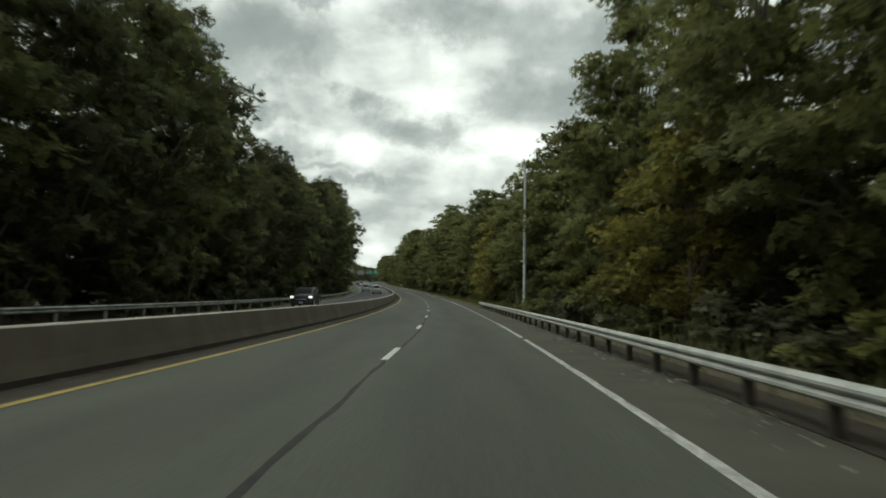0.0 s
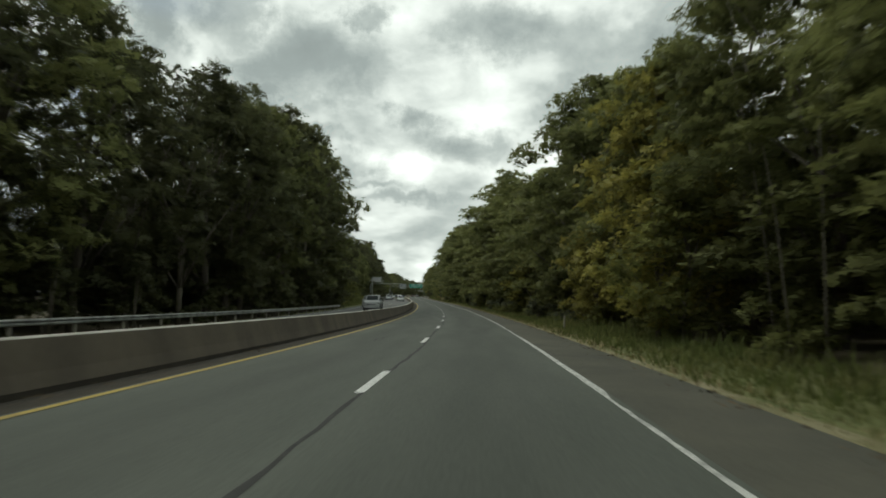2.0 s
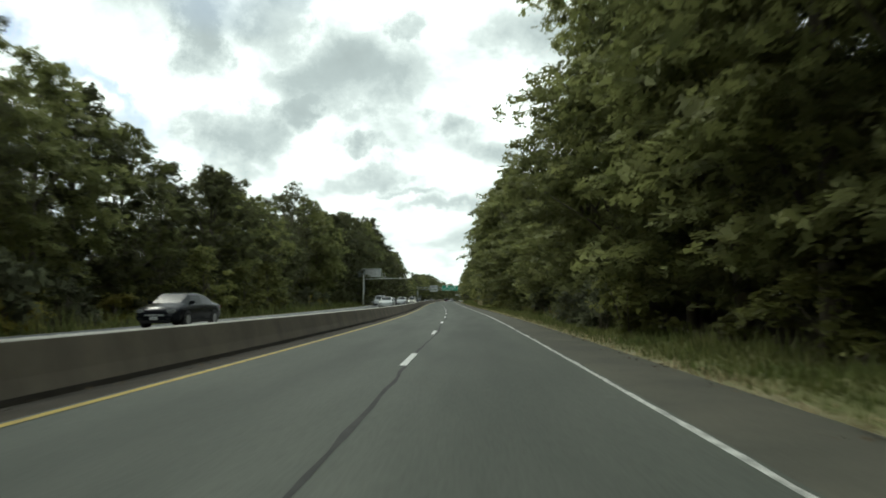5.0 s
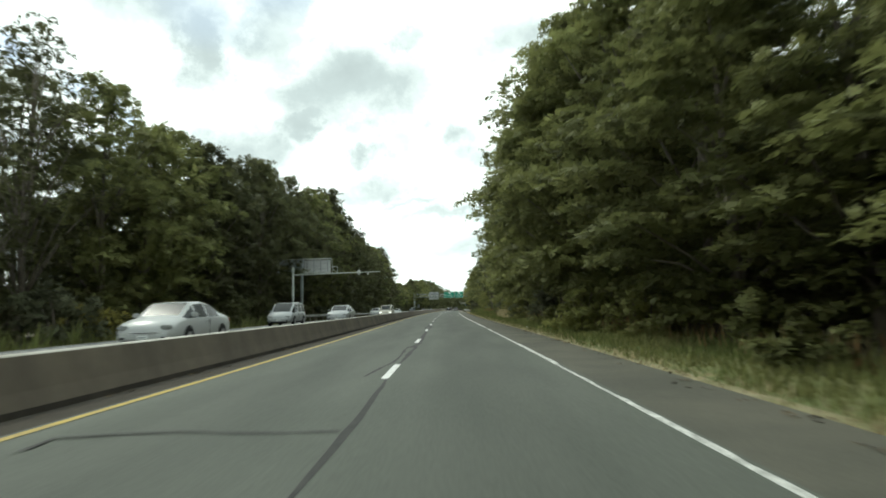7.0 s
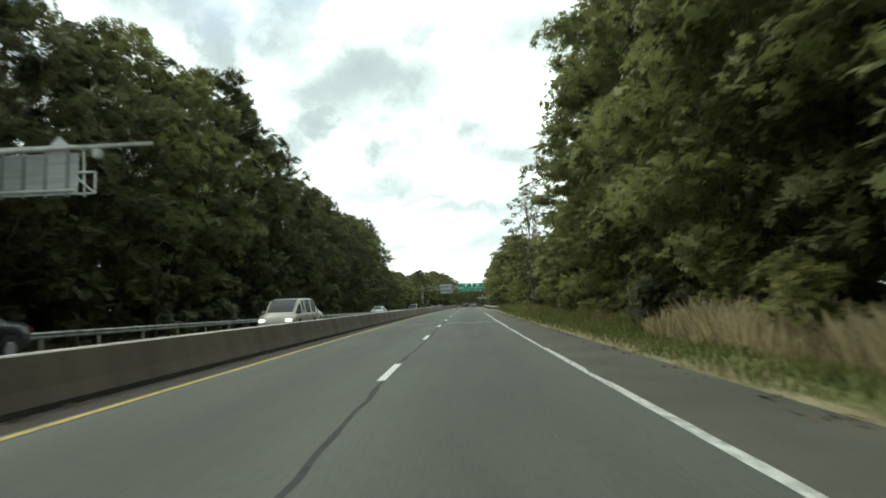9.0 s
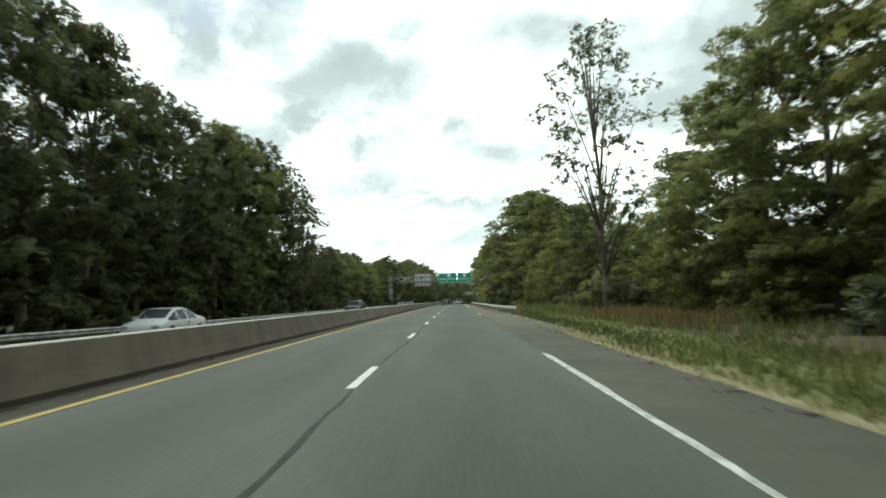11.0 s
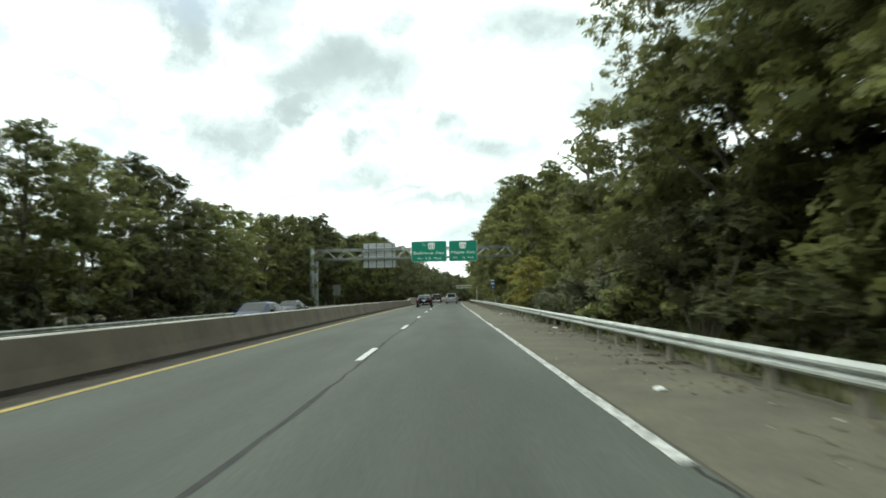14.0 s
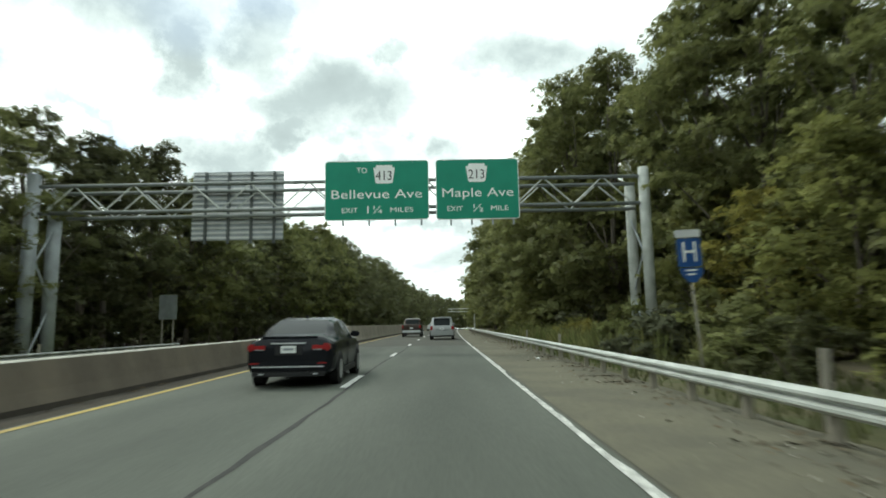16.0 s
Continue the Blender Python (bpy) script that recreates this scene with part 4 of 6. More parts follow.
blades("dry_grass", 374, 392, 10.4, 14.5, 20, 0.3, 0.75, RUSSET, "russet dying weeds in the clearing", 15)
blades("weeds", 402, 431, 8.4, 13.5, 20, 0.25, 0.75, BLADES, "tall yellow-green weeds behind the guardrail's end", 19)
blades("dry_grass", 524, 570, 8.3, 12.5, 42, 0.4, 1.0, BLADES, "tall yellow-green weeds at the sign gantry", 8)


# ---- dead tree with vines, fallen branches, snag ----
def dead_tree():
    r, rs = random.Random(9), np.random.RandomState(9)
    root = new("dead_tree")
    bm = bmesh.new()
    axis = [Vector((0.25 * math.sin(k), 0.2 * math.cos(k * 1.3), k * 1.9 - 0.5)) for k in range(8)]
    tube(bm, axis, [0.26, 0.23, 0.2, 0.17, 0.14, 0.11, 0.07, 0.03], 8)
    for k, (dx, dy, dz) in ((5, (-2.4, 0.3, 1.7)), (5, (1.6, 0.4, 2.1)), (6, (-1.0, 0, 1.6)), (6, (0.9, 0.5, 1.5)), (4, (-2.2, -0.3, 0.7)), (5, (-1.5, -0.6, 2.4)), (3, (2.0, 0.6, 1.2))):
        a = axis[k]
        b = a + Vector((dx, dy, dz))
        m = a.lerp(b, 0.5) + Vector((0, 0, 0.3))
        tube(bm, [a, m, b], [0.075, 0.05, 0.012], 5)
        for _ in range(3):
            q = m.lerp(b, r.random())
            tube(bm, [q, q + Vector((r.uniform(-0.6, 0.6), r.uniform(-0.4, 0.4), r.uniform(0.2, 0.8)))], [0.028, 0.006], 4)
    part("trunk", bm, DEAD_WOOD, root, "bare grey dead wood", True)
    clumps = []
    for i in range(84):
        h = r.uniform(0.05, 0.86)
        w = 0.5 + 3.3 * (1 - h) * (1.3 if 0.35 < h < 0.68 else 0.8)
        ang = r.uniform(0, math.tau)
        rad = w * r.uniform(0.1, 1)
        clumps.append(((rad * math.cos(ang), rad * math.sin(ang), h * 13.5), r.uniform(0.6, 1.2) if h < 0.7 else r.uniform(0.4, 0.8)))
    under(leaf_mesh("vine_leaves", full_crown(rs, clumps, 45, 0.7, 0.36, 6, 0.6), LEAF_MID), root, "climbing vine leaves")
    return tagged(root, "dead grey tree overgrown with green vines", "tree", "roadside trees")


ob = dead_tree()
ob.matrix_basis = stand(481, 11.2, -0.2)


def vine_spire(height):
    """A dead stem wrapped in a narrow column of climbing leaves."""
    r, rs = random.Random(19), np.random.RandomState(19)
    root = new("dead_tree")
    bm = bmesh.new()
    tube(bm, [(0, 0, -0.5), (0.15, 0, height * 0.4), (0.1, 0.1, height * 0.8), (0.2, 0.1, height)], [0.16, 0.12, 0.07, 0.02], 7)
    for k in range(5):
        z = height * (0.8 + 0.04 * k)
        tube(bm, [(0.12, 0.1, z), (0.12 + r.uniform(-0.5, 0.5), r.uniform(-0.4, 0.4), z + 0.5)], [0.025, 0.006], 4)
    part("trunk", bm, DEAD_WOOD, root, "bare grey dead wood", True)
    clumps = [((r.uniform(-0.5, 0.7), r.uniform(-0.5, 0.5), height * h), r.uniform(0.35, 0.65) * (1.5 - h)) for h in [0.08 + 0.82 * i / 30 for i in range(30)]]
    under(leaf_mesh("vine_leaves", full_crown(rs, clumps, 60, 0.9, 0.30, 5, 0.5), LEAF_DARK), root, "climbing vine leaves")
    return tagged(root, "slim dead stem wrapped in dark vine leaves", "tree", "roadside trees")


ob = vine_spire(11.6)
ob.matrix_basis = stand(482.5, 13.4, -0.2)


def branch(points, r0, name, label, mat=DEAD_WOOD):
    bm = bmesh.new()
    pts = [Vector(p) for p in points]
    tube(bm, pts, [r0 * (1 - 0.8 * i / (len(pts) - 1)) for i in range(len(pts))], 6)
    return tagged(part(name, bm, mat, smooth=True), label, "branch")


branch([spot(466, 9.6, 2.9), spot(468.5, 9.2, 2.2), spot(471, 8.9, 1.9), spot(474, 8.6, 1.75)], 0.06, "fallen_branch", "pale bare fallen branch leaning out of the thicket")
branch([spot(467, 9.8, 0.2), spot(468.5, 9.3, 1.2), spot(470, 9.1, 2.0)], 0.05, "fallen_branch", "pale bare branch propped against another")
branch([spot(71.6, 9.75, -0.4), spot(71.6, 9.7, 1.2), spot(71.6, 9.5, 2.3), spot(71.6, 9.42, 3.3)], 0.11, "snag", "thin grey broken tree stem leaning in the shade")

for k, (s, lat, top, lean) in enumerate(((84.2, 11.0, 10.5, 0.5), (85.6, 10.8, 10.8, -1.3), (87.4, 11.2, 9.4, -0.9))):
    branch([spot(s, lat, -0.4), spot(s, lat + lean * 0.2, top * 0.35), spot(s + 0.2, lat + lean * 0.5, top * 0.7), spot(s + 0.3, lat + lean, top)], 0.035, "dead_sapling", "bare pale dead sapling standing before the trees")


# ---- poles, cabinets, markers ----
def light_pole(s, lat, height):
    root = new("light_pole")
    root.matrix_basis = stand(s, lat, -0.15)
    bm = bmesh.new()
    tube(bm, [(0, 0, -0.1), (0, 0, 0.35), (0, 0, 0.36), (0, 0, height)], [0.22, 0.22, 0.185, 0.10], 16)
    part("shaft", bm, POLE_STEEL, root, smooth=True)
    bm = bmesh.new()
    box(bm, -0.35, -0.14, -0.12, 0.12, 4.75, 4.92, 0.02)
    part("camera_box", bm, WHITE_SIGN, root, "small white box on the shaft")
    bm = bmesh.new()
    box(bm, 0.14, 0.34, -0.06, 0.06, 4.70, 4.80, 0.02)
    part("bracket", bm, POLE_STEEL, root)
    bm = bmesh.new()
    box(bm, -0.14, 0.14, -0.14, 0.14, height - 0.05, height + 0.25, 0.05)
    part("cap", bm, POLE_STEEL, root)
    return tagged(root, "tall galvanised steel pole behind the guardrail", "pole")


light_pole(65.4, 9.55, 14.6)


def cabinet(s, lat, w, d, h, mat, label):
    root = new("utility_cabinet")
    root.matrix_basis = stand(s, lat, -0.2)
    bm = bmesh.new()
    box(bm, -w / 2, w / 2, -d / 2, d / 2, 0.08, h, 0.02)
    part("body", bm, mat, root)
    bm = bmesh.new()
    box(bm, -w / 2 + 0.05, w / 2 - 0.05, -d / 2 - 0.015, -d / 2 + 0.005, 0.18, h - 0.08, 0.005)
    part("door", bm, mat, root)
    bm = bmesh.new()
    box(bm, -w / 2 - 0.06, w / 2 + 0.06, -d / 2 - 0.06, d / 2 + 0.06, -0.1, 0.08, 0.02)
    part("plinth", bm, CONCRETE_TOP, root)
    return tagged(root, label, "cabinet")


cabinet(66.5, 10.8, 1.0, 0.6, 1.9, DARK_STEEL, "tall grey utility cabinet in the shade beside the pole")
cabinet(73.2, 10.0, 0.22, 0.25, 0.95, PEDESTAL, "small white utility pedestal under the trees")
cabinet(73.4, 10.7, 0.22, 0.25, 0.85, PEDESTAL, "small white utility pedestal under the trees")


def marker_post(s, lat, h, w, label):
    bm = bmesh.new()
    box(bm, -w / 2, w / 2, -w / 2, w / 2, -0.4, h, 0.012)
    ob = part("marker_post", bm, WOOD_POST)
    ob.matrix_basis = stand(s, lat, -0.1, lean=1.5)
    tagged(ob, label, "post", "marker posts")


for s, lat, h in ((72, 6.6, 0.7), (105, 7.4, 0.75), (510, 6.82, 1.0), (540, 7.0, 0.9), (527, 6.6, 0.9)):
    marker_post(s, lat, h, 0.14 if h > 1 else 0.10, "weathered pale marker post in the verge")
for s in (318, 420, 470, 530):
    marker_post(s, -15.6, 0.8, 0.1, "weathered pale marker post behind the far guardrail")

bm = bmesh.new()
box(bm, -0.16, 0.16, -0.5, 0.5, -0.2, 0.13, 0.03)
ob = tagged(part("concrete_block", bm, CONCRETE_TOP), "pale concrete block under the guardrail", "block")
ob.matrix_basis = stand(58.5, 5.72, -0.08)


def object_marker(s, lat):
    root = new("object_marker")
    root.matrix_basis = stand(s, lat, 0.0)
    bm = bmesh.new()
    box(bm, -0.17, 0.17, -0.02, 0.0, 0.36, 0.72, 0.006)
    part("plate", bm, YELLOW_SIGN, root)
    for k in range(4):
        bm = bmesh.new()
        z = 0.37 + k * 0.085
        vs = [bm.verts.new(p) for p in ((-0.16, -0.025, z + 0.03), (-0.16, -0.025, z), (0.16, -0.025, z + 0.03), (0.16, -0.025, z + 0.06))]
        bm.faces.new(vs)
        part("stripe", bm, BLACK_SIGN, root)
    bm = bmesh.new()
    box(bm, -0.04, 0.04, 0.0, 0.06, -0.3, 0.6, 0.01)
    part("post", bm, WOOD_POST, root)
    tagged(root, "yellow and black striped marker at the guardrail's end", "sign")


object_marker(401.3, 6.95)


# ---- signs ----
def lettering(text, size, mat, parent, x, y, z, width=None, name="lettering"):
    """Flat letters facing -y, centred at x with their foot at z."""
    cu = bpy.data.curves.new(name, "FONT")
    cu.body, cu.size, cu.align_x, cu.extrude, cu.offset = text, size, "CENTER", 0.004, 0.0
    cu.resolution_u = 3
    tmp = bpy.data.objects.new(name, cu)
    me = bpy.data.meshes.new_from_object(tmp)
    bpy.data.objects.remove(tmp)
    me.materials.append(mat)
    ob = new(name, me)
    k = 1.0
    if width:
        xs = [v.co.x for v in me.vertices]
        k = width / (max(xs) - min(xs))
    ob.matrix_basis = Matrix.Translation((x, y, z)) @ pose(0, 0, 0, 90) @ Matrix.Diagonal((k, 1, 1, 1))
    return under(ob, parent)


def flat_shape(name, pts, y, thick, mat, parent):
    bm = bmesh.new()
    front = [bm.verts.new((x, y, z)) for x, z in pts]
    rear = [bm.verts.new((x, y + thick, z)) for x, z in pts]
    bm.faces.new(front)
    bm.faces.new(rear[::-1])
    for i in range(len(pts)):
        j = (i + 1) % len(pts)
        bm.faces.new((front[j], front[i], rear[i], rear[j]))
    bmesh.ops.recalc_face_normals(bm, faces=bm.faces)
    return part(name, bm, mat, parent)


def rounded(x0, x1, z0, z1, r, n=4):
    pts = []
    for cx, cz, a0 in ((x1 - r, z1 - r, 0), (x0 + r, z1 - r, 90), (x0 + r, z0 + r, 180), (x1 - r, z0 + r, 270)):
        pts += [(cx + r * math.cos(radians(a0 + 90 * k / n)), cz + r * math.sin(radians(a0 + 90 * k / n))) for k in range(n + 1)]
    return pts


def keystone(parent, x, z, w, h, number):
    pts = [(-0.36, 0.5), (0.36, 0.5), (0.40, 0.36), (0.5, 0.36), (0.40, -0.42), (0.34, -0.5), (-0.34, -0.5), (-0.40, -0.42), (-0.5, 0.36), (-0.40, 0.36)]
    shield = flat_shape("route_shield", [(x + a_ * w, z + b_ * h) for a_, b_ in pts], -0.128, 0.006, WHITE_SIGN, parent)
    lettering(number, h * 0.72, BLACK_SIGN, shield, x, -0.136, z - h * 0.32, w * 0.74, "route_number")


def exit_sign(lat0, lat1, z0, z1, lines, shield, name_label, root_s):
    root = new("exit_sign")
    root.matrix_basis = stand(root_s, (lat0 + lat1) / 2, 0.0)
    w = lat1 - lat0
    flat_shape("border", rounded(-w / 2, w / 2, z0, z1, 0.16), -0.118, 0.03, WHITE_SIGN, root)
    flat_shape("panel", rounded(-w / 2 + 0.035, w / 2 - 0.035, z0 + 0.035, z1 - 0.035, 0.13), -0.122, 0.02, GREEN_SIGN, root)
    for text, size, x, z, width in lines:
        lettering(text, size, WHITE_SIGN, root, x, -0.128, z, width)
    keystone(root, *shield)
    n = 4
    for k in range(n):
        x = -w / 2 + w * (k + 0.7) / n
        bm = bmesh.new()
        box(bm, x - 0.045, x + 0.045, -0.085, 0.0, z0 - 0.26, z1 - 0.1, 0.006)
        part("mounting_bar", bm, GREY_STEEL, root)
    tagged(root, name_label, "sign", "gantry signs")
    return root


GS = 532.2
exit_sign(-3.56, 1.50, 6.28, 9.24,
          [("TO", 0.40, -0.72, 8.62, 0.5), ("Bellevue Ave", 0.62, -0.02, 7.36, 4.4), ("EXIT", 0.34, -1.32, 6.66, 0.78), ("1\u00bc", 0.52, -0.12, 6.62, 0.72), ("MILES", 0.34, 1.2, 6.66, 1.1)],
          (0.36, 8.55, 1.05, 0.92, "413"), "green overhead exit sign for Bellevue Ave with white lettering", GS)
exit_sign(1.84, 5.88, 6.24, 9.24,
          [("Maple Ave", 0.62, 0.0, 7.36, 3.45), ("EXIT", 0.34, -1.12, 6.66, 0.74), ("\u00bd", 0.52, 0.02, 6.62, 0.5), ("MILE", 0.34, 1.05, 6.66, 0.84)],
          (-0.02, 8.55, 1.05, 0.92, "213"), "green overhead exit sign for Maple Ave with white lettering", GS)


def gantry():
    root = new("sign_gantry")
    root.matrix_basis = stand(GS, 0, 0)
    x0, x1 = -18.05, 12.1
    for name, x, y, top, foot in (("post", x0, 0.35, 9.0, -0.9), ("post", x0 + 0.3, 1.75, 8.4, -0.9), ("post", x1, 0.35, 8.8, -0.4), ("post", x1 - 0.3, 1.75, 8.2, -0.4)):
        bm = bmesh.new()
        tube(bm, [(x, y, foot), (x, y, top - 0.06), (x, y, top)], [0.33 if x < 0 else 0.26, 0.33 if x < 0 else 0.26, 0.22], 16)
        part(name, bm, GREY_STEEL if x < 0 else GALV, root, smooth=True)
    chords = [(0.35, 8.35), (0.35, 7.0), (1.55, 8.25), (1.55, 6.95)]
    for y, z in chords:
        bm = bmesh.new()
        tube(bm, [(x0 + 0.2, y, z), (x1 - 0.1, y, z)], [0.095, 0.095], 10)
        # backlit chords: darker colour than the braces in place of shade
        part("chord", bm, CHORD_STEEL, root, smooth=True)
    n = 20
    for face in ((0, 1), (2, 3)):
        (ya, za), (yb, zb) = chords[face[0]], chords[face[1]]
        for k in range(n):
            xa = x0 + 0.6 + (x1 - x0 - 1.2) * k / n
            xb = x0 + 0.6 + (x1 - x0 - 1.2) * (k + 1) / n
            bm = bmesh.new()
            tube(bm, [(xa, ya, za if k % 2 else zb), (xb, yb, zb if k % 2 else za)], [0.042, 0.042], 6)
            part("brace", bm, GALV, root)
    for x in (x0 + 0.3, x1 - 0.2):
        for i, (z0, z1) in enumerate(((0.2, 2.6), (2.6, 4.6), (4.6, 6.6))):
            bm = bmesh.new()
            sx = 0.1 if x < 0 else -0.2
            a_, b_ = (x, 0.4, z0), (x + sx, 1.7, z1)
            if i % 2:
                a_, b_ = (x + sx, 1.7, z0), (x, 0.4, z1)
            tube(bm, [a_, b_], [0.05, 0.05], 6)
            part("brace", bm, GREY_STEEL, root)
    tagged(root, "grey tubular steel sign gantry across the highway", "sign gantry")


gantry()


def overhead_sign(s, lat0, lat1, z0, z1, label, bars=4, ribs=14, name="overhead_sign"):
    """A sign for the other direction, its ribbed back towards this road."""
    root = new(name)
    root.matrix_basis = stand(s, (lat0 + lat1) / 2, 0)
    w = lat1 - lat0
    bm = bmesh.new()
    box(bm, -w / 2, w / 2, 1.86, 1.88, z0, z1)
    # darker than the ribs: shadow in the gaps is put into the panel's colour
    part("panel", bm, GREY_STEEL, root)
    for k in range(ribs):
        z = z0 + (z1 - z0) * (k + 0.5) / ribs
        bm = bmesh.new()
        box(bm, -w / 2 + 0.01, w / 2 - 0.01, 1.80, 1.857, z - 0.05, z + 0.05)
        part("rib", bm, ALU, root)
    for k in range(bars):
        x = -w / 2 + w * (k + 0.62) / bars
        bm = bmesh.new()
        box(bm, x - 0.06, x + 0.06, 1.66, 1.79, z0 - 0.2, z1 - 0.05)
        part("mounting_bar", bm, PLASTIC_GREY, root)
    return tagged(root, label, "sign")


overhead_sign(GS, -10.75, -6.05, 5.75, 9.35, "bare ribbed back of an overhead sign on the gantry")


def cantilever():
    root = new("cantilever_sign")
    root.matrix_basis = stand(310.3, -18.6, 0)
    bm = bmesh.new()
    tube(bm, [(0, 0, -0.9), (0, 0, 8.5), (0, 0, 8.62)], [0.24, 0.2, 0.14], 14)
    part("post", bm, GREY_STEEL, root, smooth=True)
    for z in (8.42, 6.55):
        bm = bmesh.new()
        tube(bm, [(-3.6, -0.3, z), (4.1, -0.3, z)], [0.085, 0.085], 10)
        part("beam", bm, GALV, root, smooth=True)
    bm = bmesh.new()
    box(bm, -3.5, 0.25, 0.2, 0.24, 6.5, 8.4)
    part("dark_panel", bm, GREY_STEEL, root, "dull dark panel")
    bm = bmesh.new()
    box(bm, 0.3, 3.95, 0.2, 0.24, 6.5, 8.3)
    part("panel", bm, ALU, root)
    for k in range(4):
        bm = bmesh.new()
        x = 0.7 + k * 0.95
        box(bm, x - 0.04, x + 0.04, 0.05, 0.19, 6.4, 8.35)
        part("mounting_bar", bm, GREY_STEEL, root)
    for k, (a_, b_) in enumerate((((4.1, -0.3, 8.42), (4.1, 0.3, 8.42)), ((4.1, 0.3, 8.42), (4.2, 0.3, 6.4)), ((4.1, -0.3, 6.4), (5.0, -0.3, 6.4)), ((4.2, -0.3, 7.1), (5.0, -0.3, 6.4)),
                                  ((4.2, -0.3, 7.3), (5.0, -0.3, 7.3)), ((5.0, -0.3, 6.4), (5.0, -0.3, 7.3)))):
        bm = bmesh.new()
        tube(bm, [a_, b_], [0.05, 0.05], 6)
        part("catwalk_rail", bm, GALV, root)
    tagged(root, "grey steel cantilever with the backs of two sign panels", "sign gantry")


def mast_arm():
    root = new("mast_arm")
    root.matrix_basis = stand(301.2, -17.6, 0)
    bm = bmesh.new()
    tube(bm, [(0, 0, -0.9), (0, 0, 6.75)], [0.16, 0.13], 12)
    part("post", bm, GALV, root, smooth=True)
    bm = bmesh.new()
    tube(bm, [(0, 0, 5.75), (3.5, 0, 5.85), (10.8, 0, 5.95)], [0.1, 0.085, 0.05], 10)
    part("arm", bm, GALV, root, smooth=True)
    bm = bmesh.new()
    vs = [(8.15, -0.1, 5.58), (8.5, -0.1, 5.95), (8.15, -0.1, 6.3), (7.8, -0.1, 5.95)]
    bm.free()
    flat_shape("diamond_sign", [(x, z) for x, _, z in vs], 0.1, 0.01, ALU, root)
    bm = bmesh.new()
    box(bm, 9.2, 9.4, -0.1, 0.1, 5.6, 5.85, 0.02)
    part("sensor_box", bm, GALV, root)
    tagged(root, "slim galvanised mast arm with a diamond sign's back", "mast arm")


cantilever()
mast_arm()
cabinet(303, -20.2, 0.9, 0.7, 2.0, DARK_STEEL, "grey equipment cabinet behind the far guardrail")


def small_sign(s, lat, w, z0, z1, label, mat=ALU):
    root = new("small_sign")
    root.matrix_basis = stand(s, lat, -0.3)
    bm = bmesh.new()
    box(bm, -w / 2, w / 2, 0, 0.012, z0, z1, 0.004)
    part("plate", bm, mat, root)
    for x in (-w * 0.3, w * 0.3):
        bm = bmesh.new()
        box(bm, x - 0.04, x + 0.04, 0.013, 0.07, -0.4, z1 - 0.1, 0.005)
        part("post", bm, WOOD_POST, root)
    tagged(root, label, "sign")


small_sign(546, -17, 1.25, 2.2, 3.9, "dull grey back of a roadside sign on two posts", CHORD_STEEL)


def hospital_sign():
    root = new("hospital_sign")
    root.matrix_basis = stand(514, 6.9, 0.03, lean=-1.5)
    bm = bmesh.new()
    tube(bm, [(0.06, 0.03, -0.4), (0.02, 0.03, 1.0), (-0.04, 0.03, 2.9)], [0.022, 0.022, 0.022], 8)
    part("post", bm, WOOD_POST, root, smooth=True)
    flat_shape("plate", rounded(-0.25, 0.21, 2.25, 2.80, 0.04), -0.01, 0.012, BLUE_SIGN, root)
    flat_shape("top_plate", rounded(-0.27, 0.22, 2.82, 2.97, 0.03), -0.01, 0.012, ALU, root)
    flat_shape("lower_plate", [(-0.23, 2.23), (0.21, 2.23), (0.20, 2.1), (0.07, 1.95), (-0.08, 1.95), (-0.21, 2.1)], -0.01, 0.012, BLUE_SIGN, root)
    lettering("H", 0.56, WHITE_SIGN, root, -0.02, -0.016, 2.35, 0.26)
    for z, w in ((2.17, 0.22), (2.09, 0.16)):
        flat_shape("text_bar", [(-0.02 - w / 2, z), (-0.02 + w / 2, z), (-0.02 + w / 2, z + 0.03), (-0.02 - w / 2, z + 0.03)], -0.014, 0.003, WHITE_SIGN, root)
    tagged(root, "blue hospital sign with a white H on a thin leaning post", "sign")


hospital_sign()

# a second gantry far down the road
root = new("sign_gantry")
root.matrix_basis = stand(720, 9.5, 0)
for pts, r in (([(0, 0, -0.5), (0, 0, 7.0)], 0.25), ([(0, 0, 6.8), (-9, 0, 6.8)], 0.14), ([(0, 0, 5.9), (-9, 0, 5.9)], 0.12)):
    bm = bmesh.new()
    tube(bm, pts, [r, r], 8)
    part("post" if pts[1][2] == 7.0 else "beam", bm, GALV, root)
tagged(root, "distant grey cantilever sign frame", "sign gantry")


# ---- vehicles ----
def paint(name, c, rough=0.25, metal=0.3):
    m = material(name, c, rough, metal * 0.3, grain=0.05, grain_scale=200, gloss=0.35)
    m.node_tree.nodes["Principled BSDF"].inputs["Coat Weight"].default_value = 0.03
    m.node_tree.nodes["Principled BSDF"].inputs["IOR"].default_value = 1.32
    return m


PAINT = {"black": paint("black_car_paint", (0.012, 0.013, 0.016)), "white": paint("white_car_paint", (0.46, 0.475, 0.465), 0.3, 0.0), "silver": paint("silver_car_paint", (0.37, 0.385, 0.385), 0.3, 0.5),
         "brown": paint("dark_brown_car_paint", (0.06, 0.045, 0.038)), "blue": paint("dark_blue_car_paint", (0.02, 0.035, 0.09)), "grey": paint("dark_grey_car_paint", (0.07, 0.075, 0.08)),
         "pale": paint("pale_gold_car_paint", (0.45, 0.43, 0.36), 0.3, 0.4)}
CAR_GLASS = material("tinted_car_glass", (0.014, 0.019, 0.019), 0.26, 0.0, gloss=0.5)
